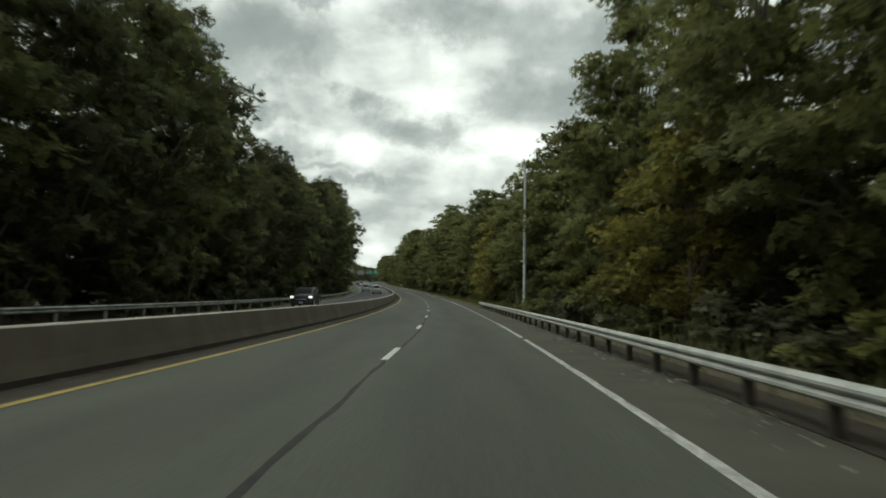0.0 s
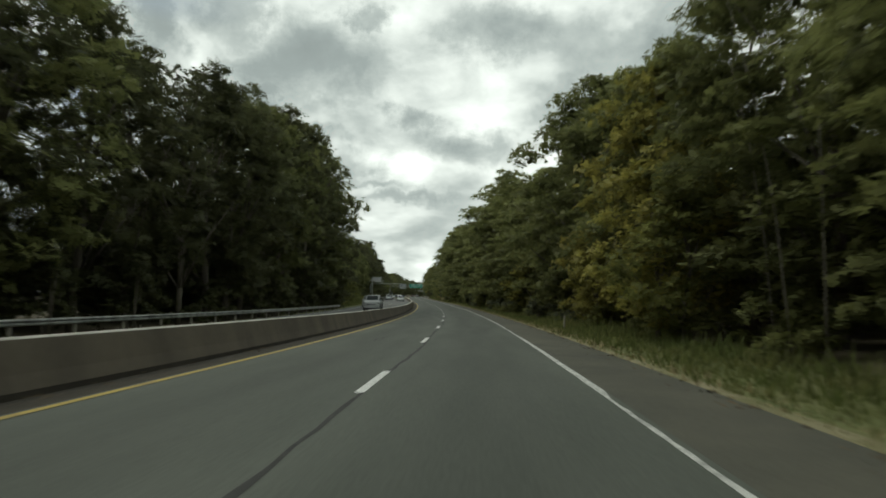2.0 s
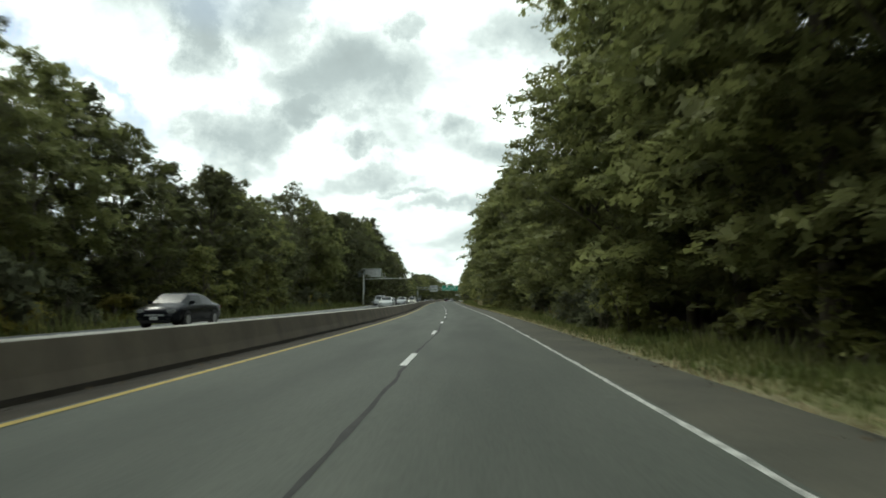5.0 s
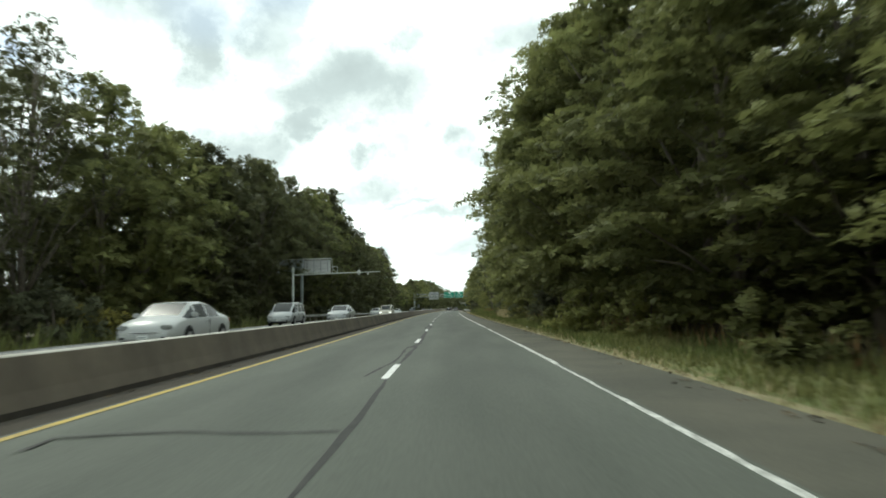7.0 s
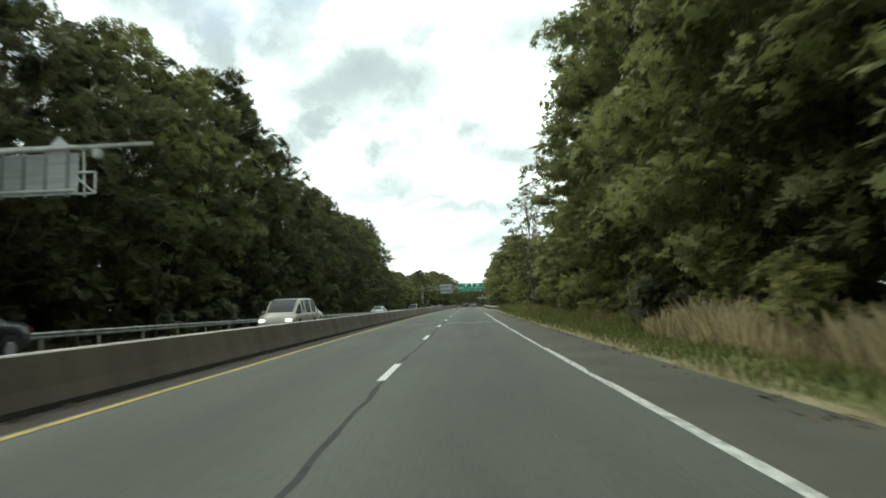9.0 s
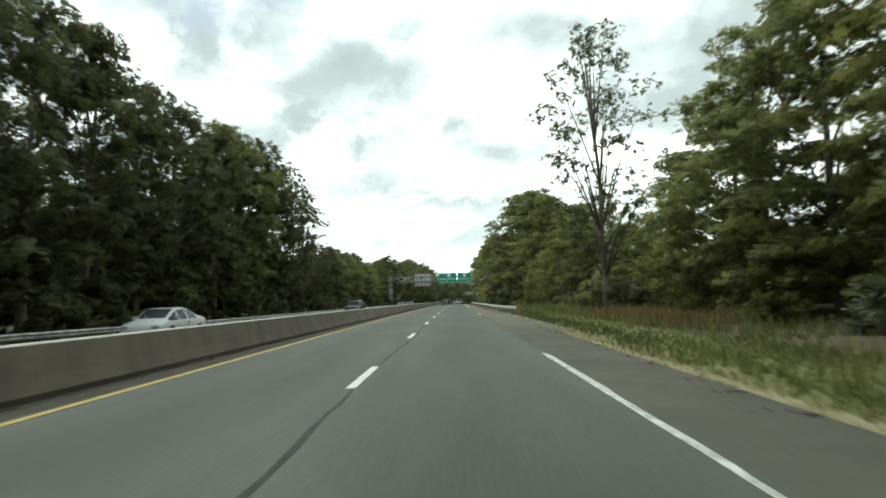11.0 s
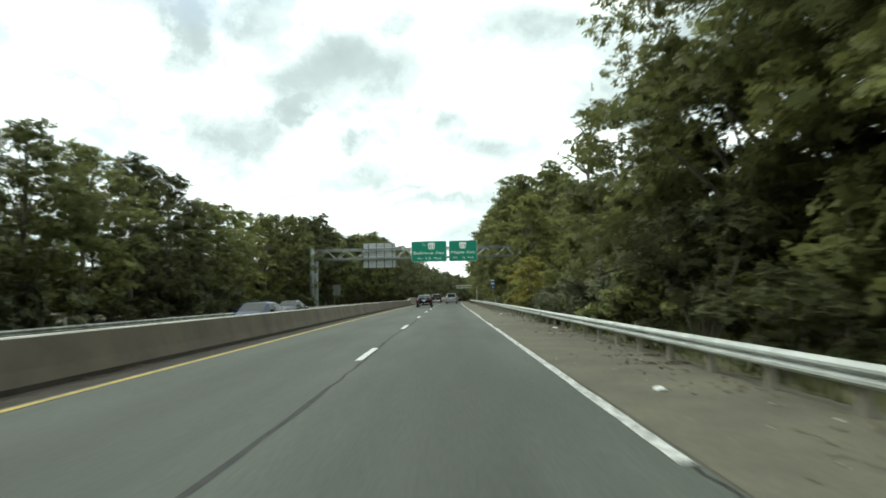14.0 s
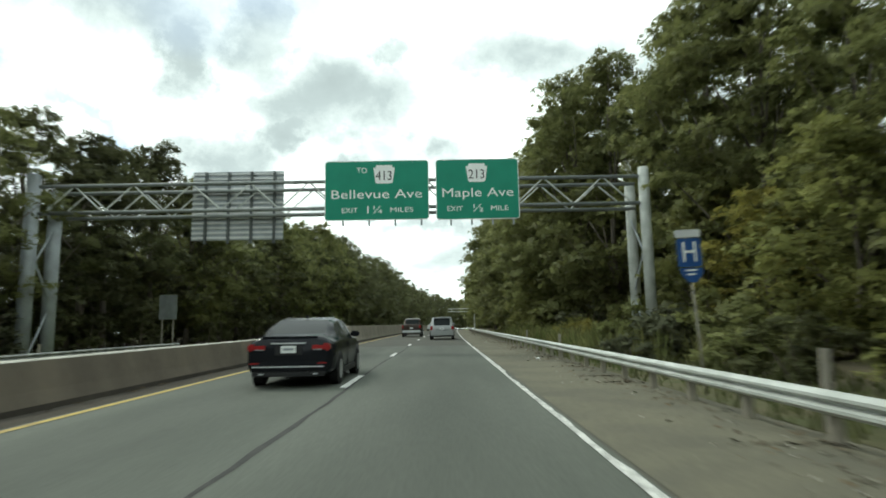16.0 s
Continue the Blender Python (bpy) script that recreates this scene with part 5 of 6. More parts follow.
CAR_GLASS.node_tree.nodes["Principled BSDF"].inputs["IOR"].default_value = 1.22
TYRE = material("tyre_rubber", (0.018, 0.018, 0.018), 0.85, grain=0.2)
RIM = material("alloy_rim", (0.45, 0.46, 0.47), 0.35, 0.8)
CHROME = material("chrome_trim", (0.75, 0.76, 0.77), 0.3, 0.6)
RED_LAMP = material("red_lamp_lens", (0.30, 0.014, 0.016), 0.2, gloss=0.6)
CLEAR_LAMP = material("clear_lamp_lens", (0.30, 0.31, 0.30), 0.12, gloss=0.7)
PLASTIC = material("black_plastic", (0.02, 0.02, 0.021), 0.6)
LIT_LAMP = bpy.data.materials.new("lit_headlamp")
LIT_LAMP.use_nodes = True
LIT_LAMP.node_tree.nodes["Principled BSDF"].inputs["Emission Color"].default_value = (1, 0.97, 0.9, 1)
LIT_LAMP.node_tree.nodes["Principled BSDF"].inputs["Emission Strength"].default_value = 2.5

# stations from the rear: along, half width, sill, belt, top, half width of the top, and what lies between this and the next
SHAPES = {
    "sedan": ([(0.0, 0.74, 0.44, 0.86, 0.97, 0.66, ""), (0.07, 0.87, 0.30, 0.90, 1.04, 0.72, ""), (0.50, 0.915, 0.24, 0.93, 1.08, 0.72, ""), (0.80, 0.92, 0.22, 0.95, 1.10, 0.69, "s"),
               (1.15, 0.92, 0.22, 0.96, 1.27, 0.71, "sg"), (1.55, 0.92, 0.22, 0.96, 1.41, 0.66, "g"), (2.12, 0.92, 0.22, 0.96, 1.47, 0.66, ""), (2.22, 0.92, 0.22, 0.96, 1.475, 0.66, "g"),
               (3.02, 0.92, 0.22, 0.95, 1.43, 0.65, "s"), (3.12, 0.92, 0.22, 0.95, 1.39, 0.66, "sg"), (3.80, 0.915, 0.22, 0.93, 1.04, 0.68, ""), (4.40, 0.89, 0.24, 0.83, 0.92, 0.66, ""),
               (4.74, 0.82, 0.30, 0.66, 0.78, 0.60, ""), (4.86, 0.68, 0.38, 0.56, 0.64, 0.50, "")], 0.95, 3.80, 0.33),
    "suv": ([(0.0, 0.80, 0.46, 1.02, 1.06, 0.72, ""), (0.05, 0.90, 0.34, 1.04, 1.12, 0.74, "s"), (0.35, 0.94, 0.30, 1.14, 1.66, 0.75, ""), (0.48, 0.945, 0.28, 1.15, 1.74, 0.75, "g"), (1.35, 0.95, 0.28, 1.15, 1.79, 0.75, ""),
             (1.47, 0.95, 0.28, 1.15, 1.79, 0.75, "g"), (2.35, 0.95, 0.28, 1.15, 1.79, 0.75, ""), (2.46, 0.95, 0.28, 1.15, 1.79, 0.75, "g"), (3.15, 0.95, 0.28, 1.14, 1.74, 0.74, "s"), (3.25, 0.95, 0.28, 1.14, 1.69, 0.75, "sg"),
             (3.75, 0.95, 0.28, 1.10, 1.20, 0.76, ""), (4.50, 0.94, 0.30, 1.05, 1.14, 0.78, ""), (4.84, 0.91, 0.34, 0.97, 1.08, 0.78, ""), (4.94, 0.84, 0.40, 0.86, 0.96, 0.74, "")], 1.0, 3.9, 0.37),
    "minivan": ([(0.0, 0.80, 0.40, 0.98, 1.02, 0.72, ""), (0.05, 0.92, 0.28, 1.0, 1.08, 0.74, "s"), (0.30, 0.96, 0.24, 1.0, 1.62, 0.77, ""), (0.42, 0.965, 0.22, 1.0, 1.71, 0.77, "g"), (1.45, 0.97, 0.22, 1.0, 1.76, 0.77, ""),
                 (1.57, 0.97, 0.22, 1.0, 1.76, 0.77, "g"), (2.65, 0.97, 0.22, 1.0, 1.75, 0.77, ""), (2.76, 0.97, 0.22, 1.0, 1.74, 0.77, "g"), (3.25, 0.97, 0.22, 0.99, 1.70, 0.75, "s"), (3.35, 0.97, 0.22, 0.99, 1.66, 0.75, "sg"),
                 (4.20, 0.96, 0.22, 0.95, 1.06, 0.74, ""), (4.70, 0.93, 0.26, 0.82, 0.92, 0.70, ""), (4.98, 0.84, 0.30, 0.64, 0.74, 0.62, ""), (5.06, 0.70, 0.38, 0.54, 0.62, 0.50, "")], 1.0, 4.05, 0.34),
    "pickup": ([(0.0, 0.84, 0.50, 1.12, 1.22, 0.82, ""), (0.06, 0.96, 0.42, 1.14, 1.26, 0.90, ""), (1.65, 0.98, 0.38, 1.15, 1.27, 0.90, ""), (1.72, 0.98, 0.36, 1.15, 1.29, 0.80, "s"), (1.86, 0.98, 0.36, 1.15, 1.76, 0.77, "g"),
                (2.65, 0.98, 0.36, 1.15, 1.86, 0.77, ""), (2.76, 0.98, 0.36, 1.15, 1.86, 0.77, "g"), (3.55, 0.98, 0.36, 1.14, 1.82, 0.76, "s"), (3.65, 0.98, 0.36, 1.14, 1.77, 0.77, "sg"), (4.25, 0.98, 0.36, 1.12, 1.28, 0.82, ""),
                (5.20, 0.96, 0.38, 1.06, 1.16, 0.82, ""), (5.50, 0.92, 0.42, 0.86, 1.04, 0.80, ""), (5.58, 0.82, 0.48, 0.74, 0.82, 0.72, "")], 1.15, 4.55, 0.39),
}


def car(shape, color, label, lit=False):
    stations, axle0, axle1, wheel_r = SHAPES[shape]
    root = new(shape if shape in ("sedan", "minivan", "pickup") else "suv")
    rings = []
    for y, w, sill, belt, top, tw, _ in stations:
        half = [(w * 0.86, sill), (w * 0.985, sill + 0.12), (w, (sill + belt) / 2 + 0.05), (w * 0.975, belt - 0.03), (w * 0.955, belt), (tw + 0.02, top - 0.07), (tw - 0.10, top - 0.005)]
        rings.append([(x, y, z) for x, z in half] + [(-x, y, z) for x, z in half[::-1]])
    n = 14
    verts = [v for r in rings for v in r]
    body, glass, run = [], {}, {4: 0, 6: 0, 8: 0}
    for i, st in enumerate(stations[:-1]):
        kind = st[6]
        for k in range(n):
            f = (i * n + k, i * n + (k + 1) % n, (i + 1) * n + (k + 1) % n, (i + 1) * n + k)
            side, screen = k in (4, 8), k in (6,)
            if ("g" in kind and side) or ("s" in kind and screen):
                last = glass.get((k, run[k]))
                if last is None or last[-1][0] + n != f[0]:
                    run[k] = run.get(k, 0) + 1
                glass.setdefault((k, run[k]), []).append(f)
            else:
                body.append(f)
    body += [tuple(range(n))[::-1], tuple(range((len(stations) - 1) * n, len(stations) * n))]
    long_ = stations[-1][0]
    shift = Matrix.Translation((0, -long_ / 2, 0))

    def put(name, faces, mat, label=""):
        used = sorted({i for f in faces for i in f})
        at = {v: i for i, v in enumerate(used)}
        ob = link_mesh(name, [shift @ Vector(verts[i]) for i in used], [tuple(at[i] for i in f) for f in faces], mat)
        bm = bmesh.new()
        bm.from_mesh(ob.data)
        bmesh.ops.recalc_face_normals(bm, faces=bm.faces)
        if name == "body":
            sharp = [e for e in bm.edges if len(e.link_faces) == 2 and e.calc_face_angle(0) > 0.35]
            bmesh.ops.bevel(bm, geom=sharp, offset=0.022, segments=2, affect="EDGES", clamp_overlap=True)
        bm.to_mesh(ob.data)
        bm.free()
        ob.data.polygons.foreach_set("use_smooth", [True] * len(ob.data.polygons))
        return under(ob, root, label)

    put("body", body, PAINT[color])
    for (k, i), faces in glass.items():
        put("side_window" if k != 6 else "rear_window" if i == 1 else "windshield", faces, CAR_GLASS, "dark tinted glass")
    wmax = max(s_[1] for s_ in stations)
    for y in (axle0, axle1):
        for side in (-1, 1):
            x = side * (wmax - 0.09)
            bm = bmesh.new()
            o = Vector((x, y - long_ / 2, wheel_r))
            tube(bm, [o + Vector((-0.11, 0, 0)), o + Vector((-0.09, 0, 0)), o + Vector((0.09, 0, 0)), o + Vector((0.11, 0, 0))], [wheel_r - 0.03, wheel_r, wheel_r, wheel_r - 0.03], 20)
            wheel = part("wheel", bm, TYRE, root)
            bm = bmesh.new()
            c = o + Vector((side * 0.105, 0, 0))
            tube(bm, [c, c + Vector((side * 0.012, 0, 0))], [wheel_r * 0.66, wheel_r * 0.6], 16)
            part("rim", bm, RIM, wheel, "alloy rim")
            bm = bmesh.new()
            c = Vector((side * (wmax - 0.01), y - long_ / 2, wheel_r + 0.01))
            tube(bm, [c, c + Vector((side * 0.012, 0, 0))], [wheel_r + 0.055, wheel_r + 0.055], 20)
            part("wheel_arch", bm, PLASTIC, root)

    def block(name, x0, x1, y0, y1, z0, z1, mat, bev=0.02, parent=root, label=""):
        bm = bmesh.new()
        box(bm, x0, x1, y0 - long_ / 2, y1 - long_ / 2, z0, z1, bev)
        return part(name, bm, mat, parent, label)

    r0, f0 = stations[0], stations[-1]
    belt = r0[3]
    for side in (-1, 1):
        a_, b_ = sorted((side * (r0[1] - 0.28 if shape == "sedan" else r0[1] - 0.10), side * (r0[1] + 0.12)))
        block("tail_light", a_, b_, -0.012, 0.16, belt - (0.10 if shape == "sedan" else 0.26), belt + 0.05, RED_LAMP, 0.03)
        a_, b_ = sorted((side * (f0[1] - 0.20), side * (f0[1] + 0.10)))
        block("headlight", a_, b_, long_ - 0.22, long_ + (0.012 if shape in ("suv", "pickup") else -0.02), stations[-2][3] - (0.16 if shape in ("suv", "pickup") else 0.03), stations[-2][3] + (0.02 if shape in ("suv", "pickup") else 0.10), LIT_LAMP if lit else CLEAR_LAMP, 0.03)
        a_, b_ = sorted((side * (wmax - 0.12), side * (wmax + 0.10)))
        my = [s_[0] for s_ in stations if "sg" in s_[6]][-1] + 0.28
        block("mirror", a_, b_, my - 0.06, my + 0.05, stations[5][3] + 0.02, stations[5][3] + 0.16, PAINT[color], 0.03)
    block("rear_bumper", -r0[1] - 0.07, r0[1] + 0.07, -0.05, 0.10, 0.34 + (0.1 if shape == "pickup" else 0), 0.56 + (0.1 if shape == "pickup" else 0), CHROME if shape == "pickup" else PAINT[color], 0.035)
    block("lower_trim", -r0[1] - 0.02, r0[1] + 0.02, -0.035, 0.10, 0.24, 0.35, PLASTIC, 0.02)
    plate = block("number_plate", -0.155, 0.155, -0.03, -0.005, 0.72 if shape == "sedan" else 0.80, 0.87 if shape == "sedan" else 0.95, WHITE_SIGN, 0.004)
    z = 0.775 if shape == "sedan" else 0.855
    block("plate_bar", -0.11, 0.11, -0.034, -0.029, z, z + 0.045, GREY_STEEL, 0, plate)
    if shape == "sedan":
        block("chrome_strip", -0.36, 0.36, -0.03, 0.02, 0.905, 0.935, CHROME, 0.006)
        block("bumper_strip", -0.74, 0.74, -0.062, -0.04, 0.43, 0.455, CHROME, 0.004)
        block("trunk_lip", -0.60, 0.60, 0.05, 0.16, 1.03, 1.062, PAINT[color], 0.015)
        block("plate_recess", -0.30, 0.30, -0.012, 0.03, 0.66, 0.90, PLASTIC, 0.02)
        for side in (-1, 1):
            a_, b_ = sorted((side * 0.50, side * 0.70))
            block("reverse_light", a_, b_, -0.03, 0.05, 0.775, 0.80, CLEAR_LAMP, 0.008)
            a_, b_ = sorted((side * 0.60, side * 0.80))
            block("reflector", a_, b_, -0.06, 0.0, 0.50, 0.525, RED_LAMP, 0.006)
        block("antenna", -0.02, 0.02, 1.75, 1.90, 1.44, 1.53, PLASTIC, 0.012)
        for side in (-1, 1):
            a_, b_ = sorted((side * 0.5, side * 0.62))
            block("exhaust_tip", a_, b_, -0.04, 0.06, 0.27, 0.32, CHROME, 0.012)
    if shape in ("suv", "minivan"):
        block("rear_spoiler", -0.66, 0.66, 0.20, 0.44, stations[3][4] - 0.03, stations[3][4] + 0.015, PAINT[color], 0.015)
        block("rear_wiper", -0.02, 0.34, 0.10, 0.13, belt + 0.13, belt + 0.15, PLASTIC, 0.004)
        block("tailgate_trim", -0.5, 0.5, -0.016, 0.03, 0.76, 0.79, PLASTIC, 0.006)
        for side in (-1, 1):
            a_, b_ = sorted((side * 0.60, side * 0.64))
            block("roof_rail", a_, b_, 0.7, 2.9, stations[5][4] - 0.005, stations[5][4] + 0.04, PLASTIC, 0.01)
    tall = shape in ("suv", "pickup")
    g0, g1 = f0[2] + (0.24 if tall else 0.10), f0[3] + (-0.03 if tall else 0.04)
    gw = 0.50 if tall else 0.42
    grille = block("grille", -gw, gw, long_ - 0.05, long_ + 0.010, g0, g1, PLASTIC, 0.03, label="black front grille")
    for k in range(2):
        z = g0 + (g1 - g0) * (k + 1) / 3
        block("grille_bar", -gw + 0.02, gw - 0.02, long_ - 0.01, long_ + 0.018, z - 0.012, z + 0.012, CHROME, 0.005, grille)
    front_plate = block("number_plate", -0.155, 0.155, long_ + 0.03, long_ + 0.058, f0[2] - 0.02, f0[2] + 0.10, WHITE_SIGN, 0.004)
    block("plate_bar", -0.11, 0.11, long_ + 0.057, long_ + 0.062, f0[2] + 0.02, f0[2] + 0.06, GREY_STEEL, 0, front_plate)
    for side in (-1, 1):
        a_, b_ = sorted((side * (f0[1] - 0.18), side * (f0[1] + 0.0)))
        block("fog_lamp", a_, b_, long_ - 0.05, long_ + 0.055, f0[2] - 0.015, f0[2] + 0.06, PLASTIC, 0.015)
    block("front_bumper", -f0[1] - 0.06, f0[1] + 0.06, long_ - 0.16, long_ + 0.05, f0[2] - 0.04, f0[2] + 0.12, PAINT[color], 0.035)
    block("air_intake", -f0[1] + 0.06, f0[1] - 0.06, long_ - 0.10, long_ + 0.03, f0[2] - 0.16, f0[2] - 0.05, PLASTIC, 0.02)
    posts = [s_[0] for s_ in stations if s_[6] == "" and stations[3][0] < s_[0] < long_ * 0.62]
    for side in (-1, 1):
        a_, b_ = sorted((side * (wmax - 0.03), side * (wmax + 0.006)))
        block("side_sill", a_, b_, axle0 + 0.42, axle1 - 0.42, stations[4][2] - 0.02, stations[4][2] + 0.12, PLASTIC, 0.015)
        for y in posts:
            block("door_handle", a_ - 0.012, b_ + 0.012, y + 0.10, y + 0.28, stations[4][3] - 0.16, stations[4][3] - 0.12, PAINT[color], 0.01)
            a2, b2 = sorted((side * (wmax - 0.05), side * (wmax + 0.0015)))
            block("door_seam", a2, b2, y - 0.006, y + 0.006, stations[4][2] + 0.12, stations[4][3] - 0.06, PLASTIC, 0)
    return tagged(root, label, {"suv": "SUV", "sedan": "sedan", "minivan": "minivan", "pickup": "pickup"}[shape])


def park(ob, s, lat, oncoming, up=0.0, size=(1, 1, 1)):
    tilt = math.degrees(math.atan(np.interp(s, LINE, SLOPE)))
    ob.matrix_basis = stand(s, lat, up + 0.004, 180 if oncoming else 0, -tilt if oncoming else tilt) @ Matrix.Diagonal((*size, 1))


LENGTH = {k: v[0][-1][0] for k, v in SHAPES.items()}
park(car("sedan", "black", "black four-door sedan with red tail lights in the passing lane"), 515.3 + LENGTH["sedan"] / 2, -1.14, False, 0.008)
park(car("pickup", "brown", "dark brown pickup truck in the passing lane"), 566 + LENGTH["pickup"] / 2, -1.3, False, 0.008)
park(car("suv", "silver", "silver crossover SUV ahead in the slow lane"), 552 + LENGTH["suv"] / 2, 1.9, False, 0.006)
A_LANE, B_LANE = -7.6, -11.2
for shape, color, front, lane, label, lit in (
        ("suv", "grey", 58.4, B_LANE, "dark grey SUV with lit headlamps on the opposite road", True),
        ("suv", "white", 142.2, -8.5, "large white SUV on the opposite road beside the barrier", False),
        ("suv", "white", 165.5, B_LANE, "white SUV on the opposite road", False),
        ("sedan", "black", 186.1, B_LANE, "black sedan on the opposite road", False),
        ("sedan", "white", 241.1, A_LANE, "white sedan close behind a minivan on the opposite road", False),
        ("minivan", "silver", 269.9, B_LANE, "silver minivan on the opposite road", False),
        ("sedan", "silver", 274.1, A_LANE, "silver sedan ahead of a dark one on the opposite road", False),
        ("sedan", "black", 297.0, B_LANE, "black sedan on the far lane of the opposite road", False),
        ("sedan", "white", 332.3, B_LANE, "white sedan far off on the opposite road", False),
        ("minivan", "pale", 315.0, A_LANE, "pale gold minivan beside the median barrier", True),
        ("sedan", "white", 372.7, B_LANE, "white sedan on the empty opposite road", False),
        ("suv", "grey", 425.2, B_LANE, "dark grey SUV on the opposite road below the gantry", False),
        ("sedan", "blue", 470.5, A_LANE, "dark blue sedan beside the median barrier", False),
        ("sedan", "grey", 491.2, B_LANE, "dark grey sedan passing on the opposite road", False),
        ("sedan", "white", 640.0, A_LANE, "white sedan in the distance", False),
        ("suv", "silver", 668.0, B_LANE, "silver SUV in the distance", False)):
    park(car(shape, color, label, lit), front + LENGTH[shape] / 2, lane, True, far_drop(front) + 0.055, (1.05, 1.12, 1.06) if label.startswith("large") else (1, 1, 1))
for s, lat, color, shape in ((640, -1.8, "white", "sedan"), (668, 1.8, "brown", "sedan")):
    park(car(shape, color, "distant %s sedan on the road ahead" % color), s, lat, False, 0.006)

# ---- cracks ----
wander([(120.0, -0.18), (121.0, -0.18), (122.7, -0.37), (124.4, -0.68)], 0.075, 1)
wander([(124.2, -3.07), (126.5, -3.47)], 0.03, 2)
wander([(213.6, -2.19), (214.4, -2.53), (215.9, -2.58)], 0.03, 3)
wander([(215.9, -2.82), (216.6, -2.12), (217.4, -2.18), (218.2, -2.56), (218.3, -2.79)], 0.035, 4)
wander([(219.0, -1.03), (220.6, -0.29), (225.0, -0.65)], 0.03, 5)
wander([(235.3, -0.45), (236.8, -0.34), (238.9, -0.14), (244.7, -0.18)], 0.04, 6)
wander([(229.1, -3.00), (229.7, -3.04), (229.9, -1.89), (229.7, -0.70), (229.7, 0.05)], 0.06, 7)
wander([(244.1, -0.09), (245.1, 0.04), (246.3, 0.09)], 0.13, 8)
wander([(249.3, 0.09), (252.9, 0.03), (257.8, 0.06)], 0.07, 9)
wander([(262.1, 0.01), (265.1, -0.22), (268.1, -0.07), (276.4, -0.11)], 0.08, 10)
wander([(274.8, -0.04), (276.0, -0.07), (277.4, -0.12), (278.9, 0.01)], 0.07, 11)
wander([(89.4, -1.75), (90.3, -1.85), (90.9, -1.70), (92.2, -1.63), (92.4, -1.64)], 0.04, 12)
wander([(135.8, -0.02), (136.5, -0.01)], 0.03, 13)
wander([(278.8, -2.82), (281.2, -2.81)], 0.05, 14)
wander([(415.8, -0.08), (416.4, -0.09), (418.1, 0.02)], 0.05, 15)
wander([(59.2, -1.05), (63.0, -1.30)], 0.03, 16)
wander([(364, 3.66), (380, 3.70), (395, 3.74)], 0.016, 17)
wander([(396, 3.75), (420, 3.70), (446, 3.66)], 0.014, 18)
for row in ([(-3.7, 0.006), (-1.0, 0.0135)], [(0.1, 0.0165), (3.46, 0.006)], [(3.66, 0.006), (4.3, -0.002)]):
    tagged(sweep("pale_joint", [326.3, 326.45], row, [DASH_PAINT]), "pale transverse stripe across the lane", "road marking", kind="structure")
for s in (538.8,):
    wander([(s, -3.5), (s + 0.2, -0.5), (s - 0.1, 1.5), (s + 0.1, 3.5)], 0.05, s)


# ---- litter on the shoulder ----
def litter(s, lat, w, seed):
    r = random.Random(seed)
    bm = bmesh.new()
    n = 7
    mid = bm.verts.new((0, 0, 0.05 + 0.04 * r.random()))
    rim = [bm.verts.new((w * r.uniform(0.6, 1.1) * math.cos(k * math.tau / n), w * 0.5 * r.uniform(0.6, 1.1) * math.sin(k * math.tau / n), r.uniform(0.0, 0.05))) for k in range(n)]
    for k in range(n):
        bm.faces.new((mid, rim[k], rim[(k + 1) % n]))
    ob = tagged(part("litter", bm, WHITE_SIGN), "crumpled white scrap of litter on the shoulder", "litter", "roadside litter")
    ob.matrix_basis = stand(s, lat, 0.004, r.uniform(0, 180))


for k, (s, lat, w) in enumerate(((464.4, 5.7, 0.16), (482.5, 5.2, 0.1), (420, 5.6, 0.1), (416.4, 6.0, 0.1), (432, 4.9, 0.06), (449.5, 4.6, 0.1), (304, 8.8, 0.15), (262, 6.1, 0.1), (57, 5.7, 0.16), (524, 5.3, 0.2))):
    litter(s, lat, w, k)


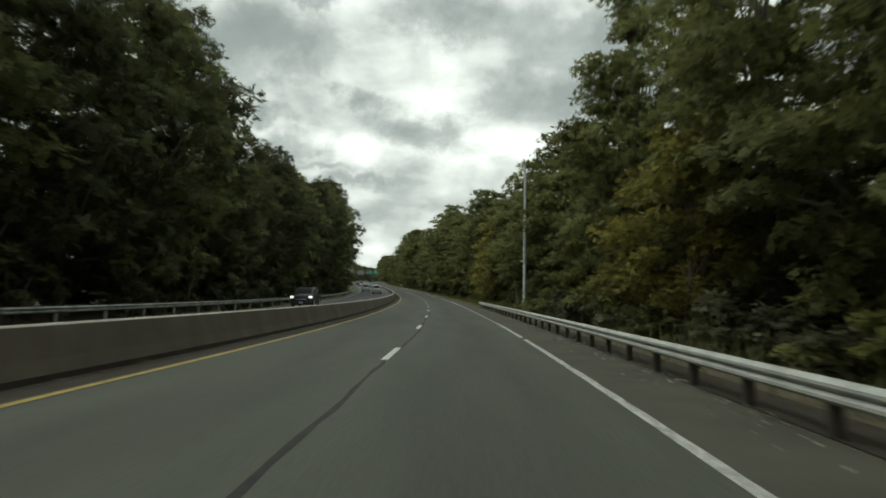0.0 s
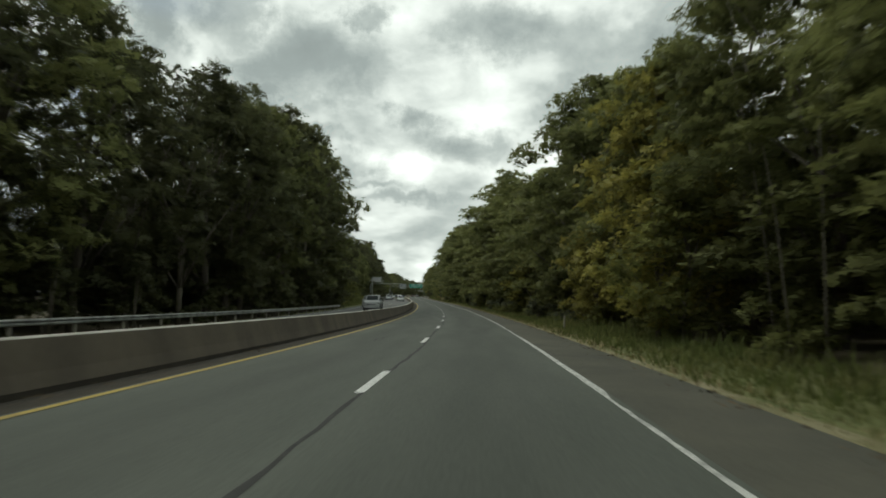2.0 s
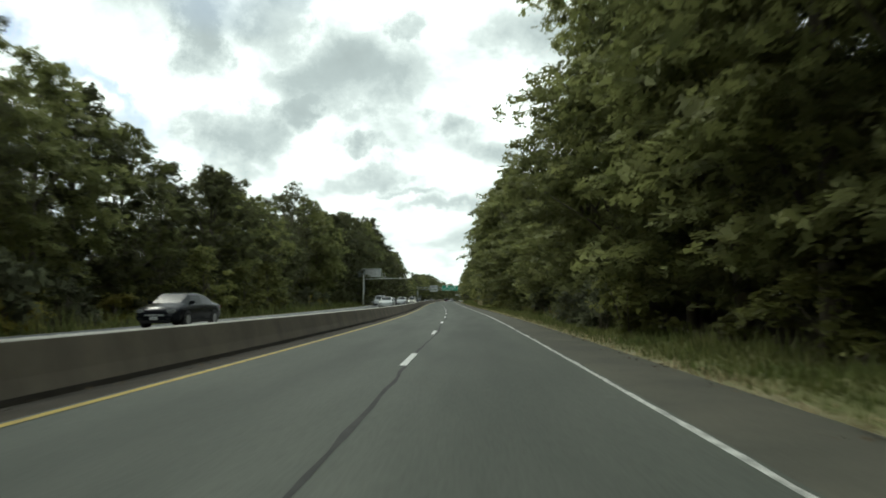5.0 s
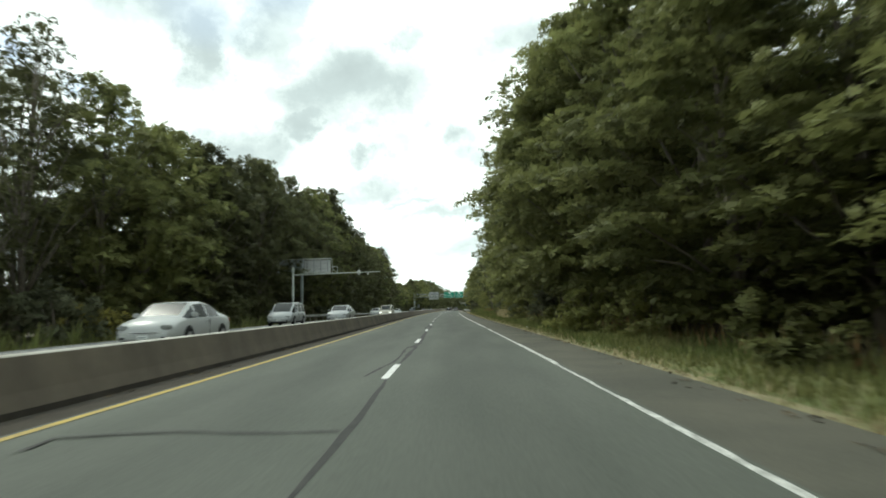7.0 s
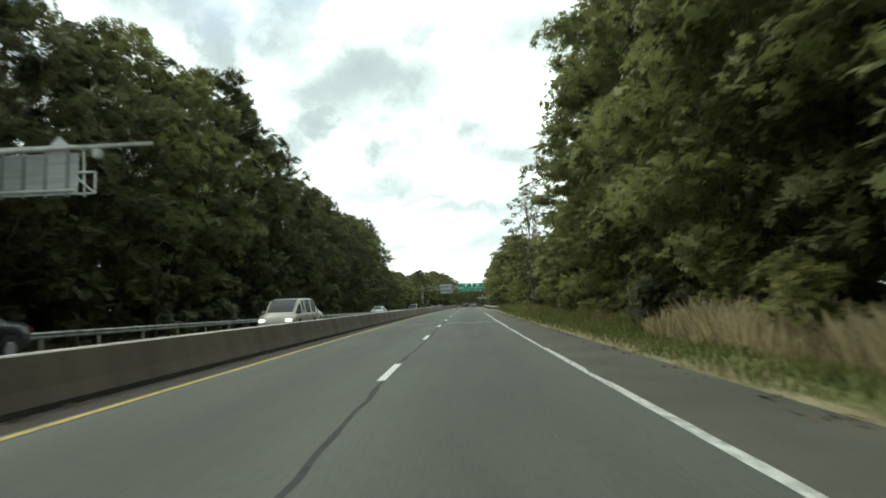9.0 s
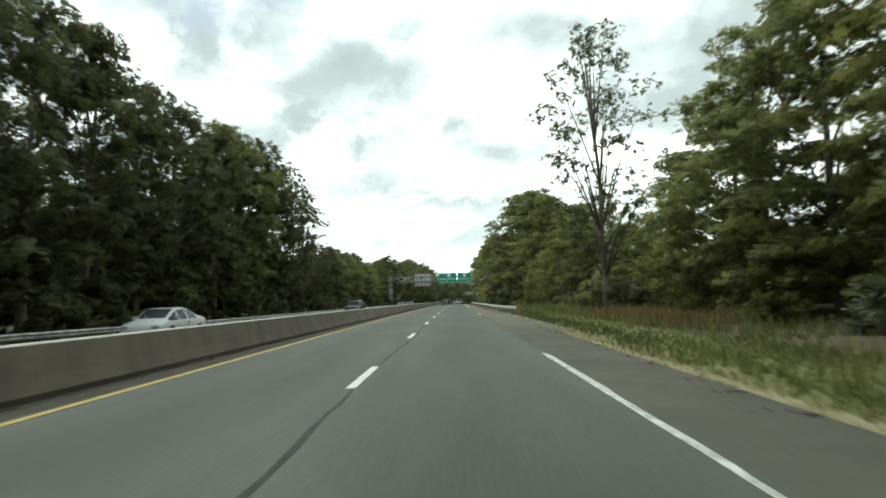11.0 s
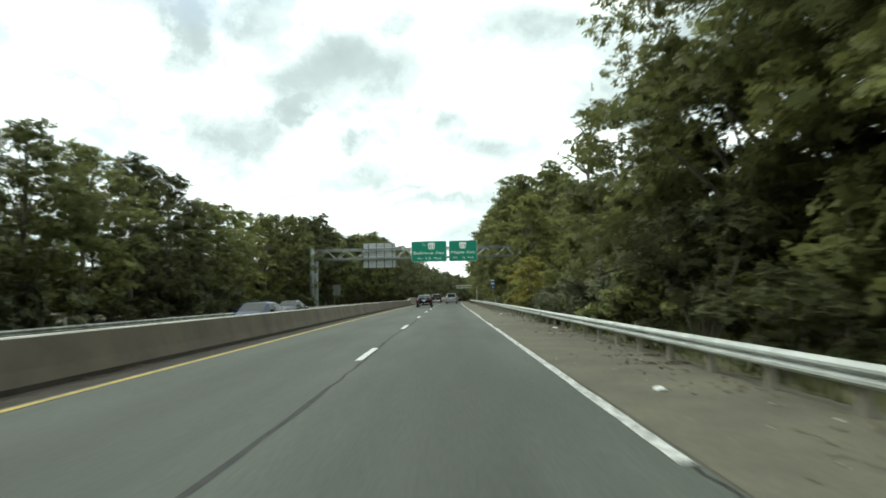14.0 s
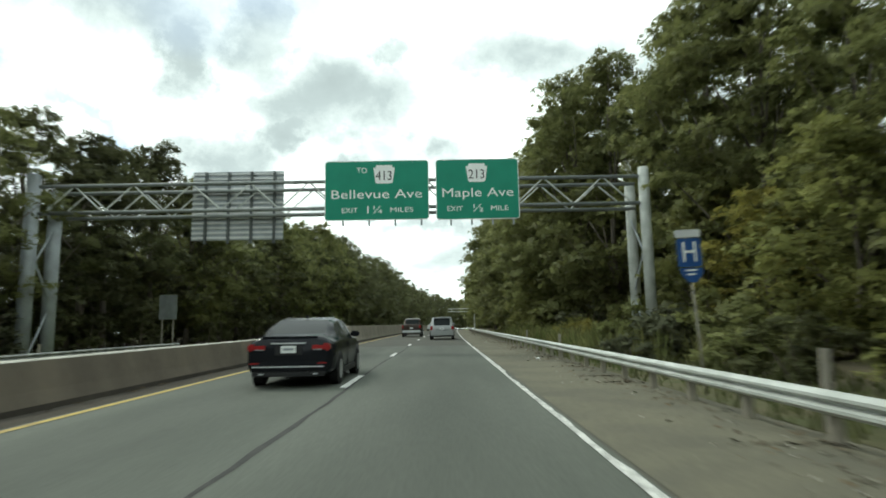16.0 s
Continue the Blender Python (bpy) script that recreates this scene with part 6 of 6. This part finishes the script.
def debris(s0, s1, lat0, lat1, n, mats, label, seed, size=(0.02, 0.07), level=0.004):
    """Scraps of leaf, gravel and bark that gather along an edge, thickest at lat1."""
    rs = np.random.RandomState(seed)
    at, lat = rs.uniform(s0, s1, n), lat1 - (lat1 - lat0) * np.abs(rs.normal(0, 0.45, n))
    at += 0.8 * np.sin(at * 0.7) + 0.5 * np.sin(at * 2.3)
    a = np.interp(at, LINE, HEADING)
    p = np.stack([np.interp(at, LINE, EAST) + lat * np.cos(a), np.interp(at, LINE, NORTH) + lat * np.sin(a), np.interp(at, LINE, RISE) + level], 1)
    turn, long_ = rs.uniform(0, math.tau, n), rs.uniform(size[0], size[1], (n, 1))
    u = np.stack([np.cos(turn), np.sin(turn), rs.uniform(-0.15, 0.3, n)], 1) * long_
    v = np.stack([-np.sin(turn), np.cos(turn), rs.uniform(-0.2, 0.3, n)], 1) * long_ * rs.uniform(0.3, 0.8, (n, 1))
    up = np.array([0, 0, 0.012])
    tagged(leaf_mesh("debris", np.stack([p - u, p - v + up, p + u + up, p + v], 1).reshape(-1, 3), mats), label, "debris", kind="stuff")


debris(400, 600, 4.9, 6.15, 5200, DEAD_LEAVES, "brown leaf scraps and grit along the guardrail's foot", 61)
debris(400, 560, 4.2, 6.1, 700, PALE_GRIT, "pale chips of stone and paper on the sandy shoulder", 62, (0.015, 0.045))
debris(64, 396, 4.9, 5.5, 2600, DEAD_LEAVES, "brown leaf scraps along the shoulder's edge", 63, level=-0.02)
debris(-20, 64, 4.5, 5.3, 1100, PALE_GRIT, "pale grit and scraps below the guardrail", 64, (0.015, 0.05), 0.0)
debris(-40, 600, -4.15, -4.55, 3600, DEAD_LEAVES, "silt and leaf scraps along the median barrier's foot", 65, level=0.0)


def plank(s, lat, long_, turn, label):
    bm = bmesh.new()
    box(bm, -long_ / 2, long_ / 2, -0.04, 0.04, 0.0, 0.03, 0.005)
    ob = tagged(part("broken_board", bm, WOOD_POST), label, "board", "broken boards")
    ob.matrix_basis = stand(s, lat, 0.002, turn)


for s, lat, long_, turn in ((403.2, 6.1, 0.55, 75), (404.1, 5.9, 0.3, 20), (405.6, 6.0, 0.4, 110), (403.8, 6.3, 0.6, 84)):
    plank(s, lat, long_, turn, "broken weathered board lying below the guardrail's end")
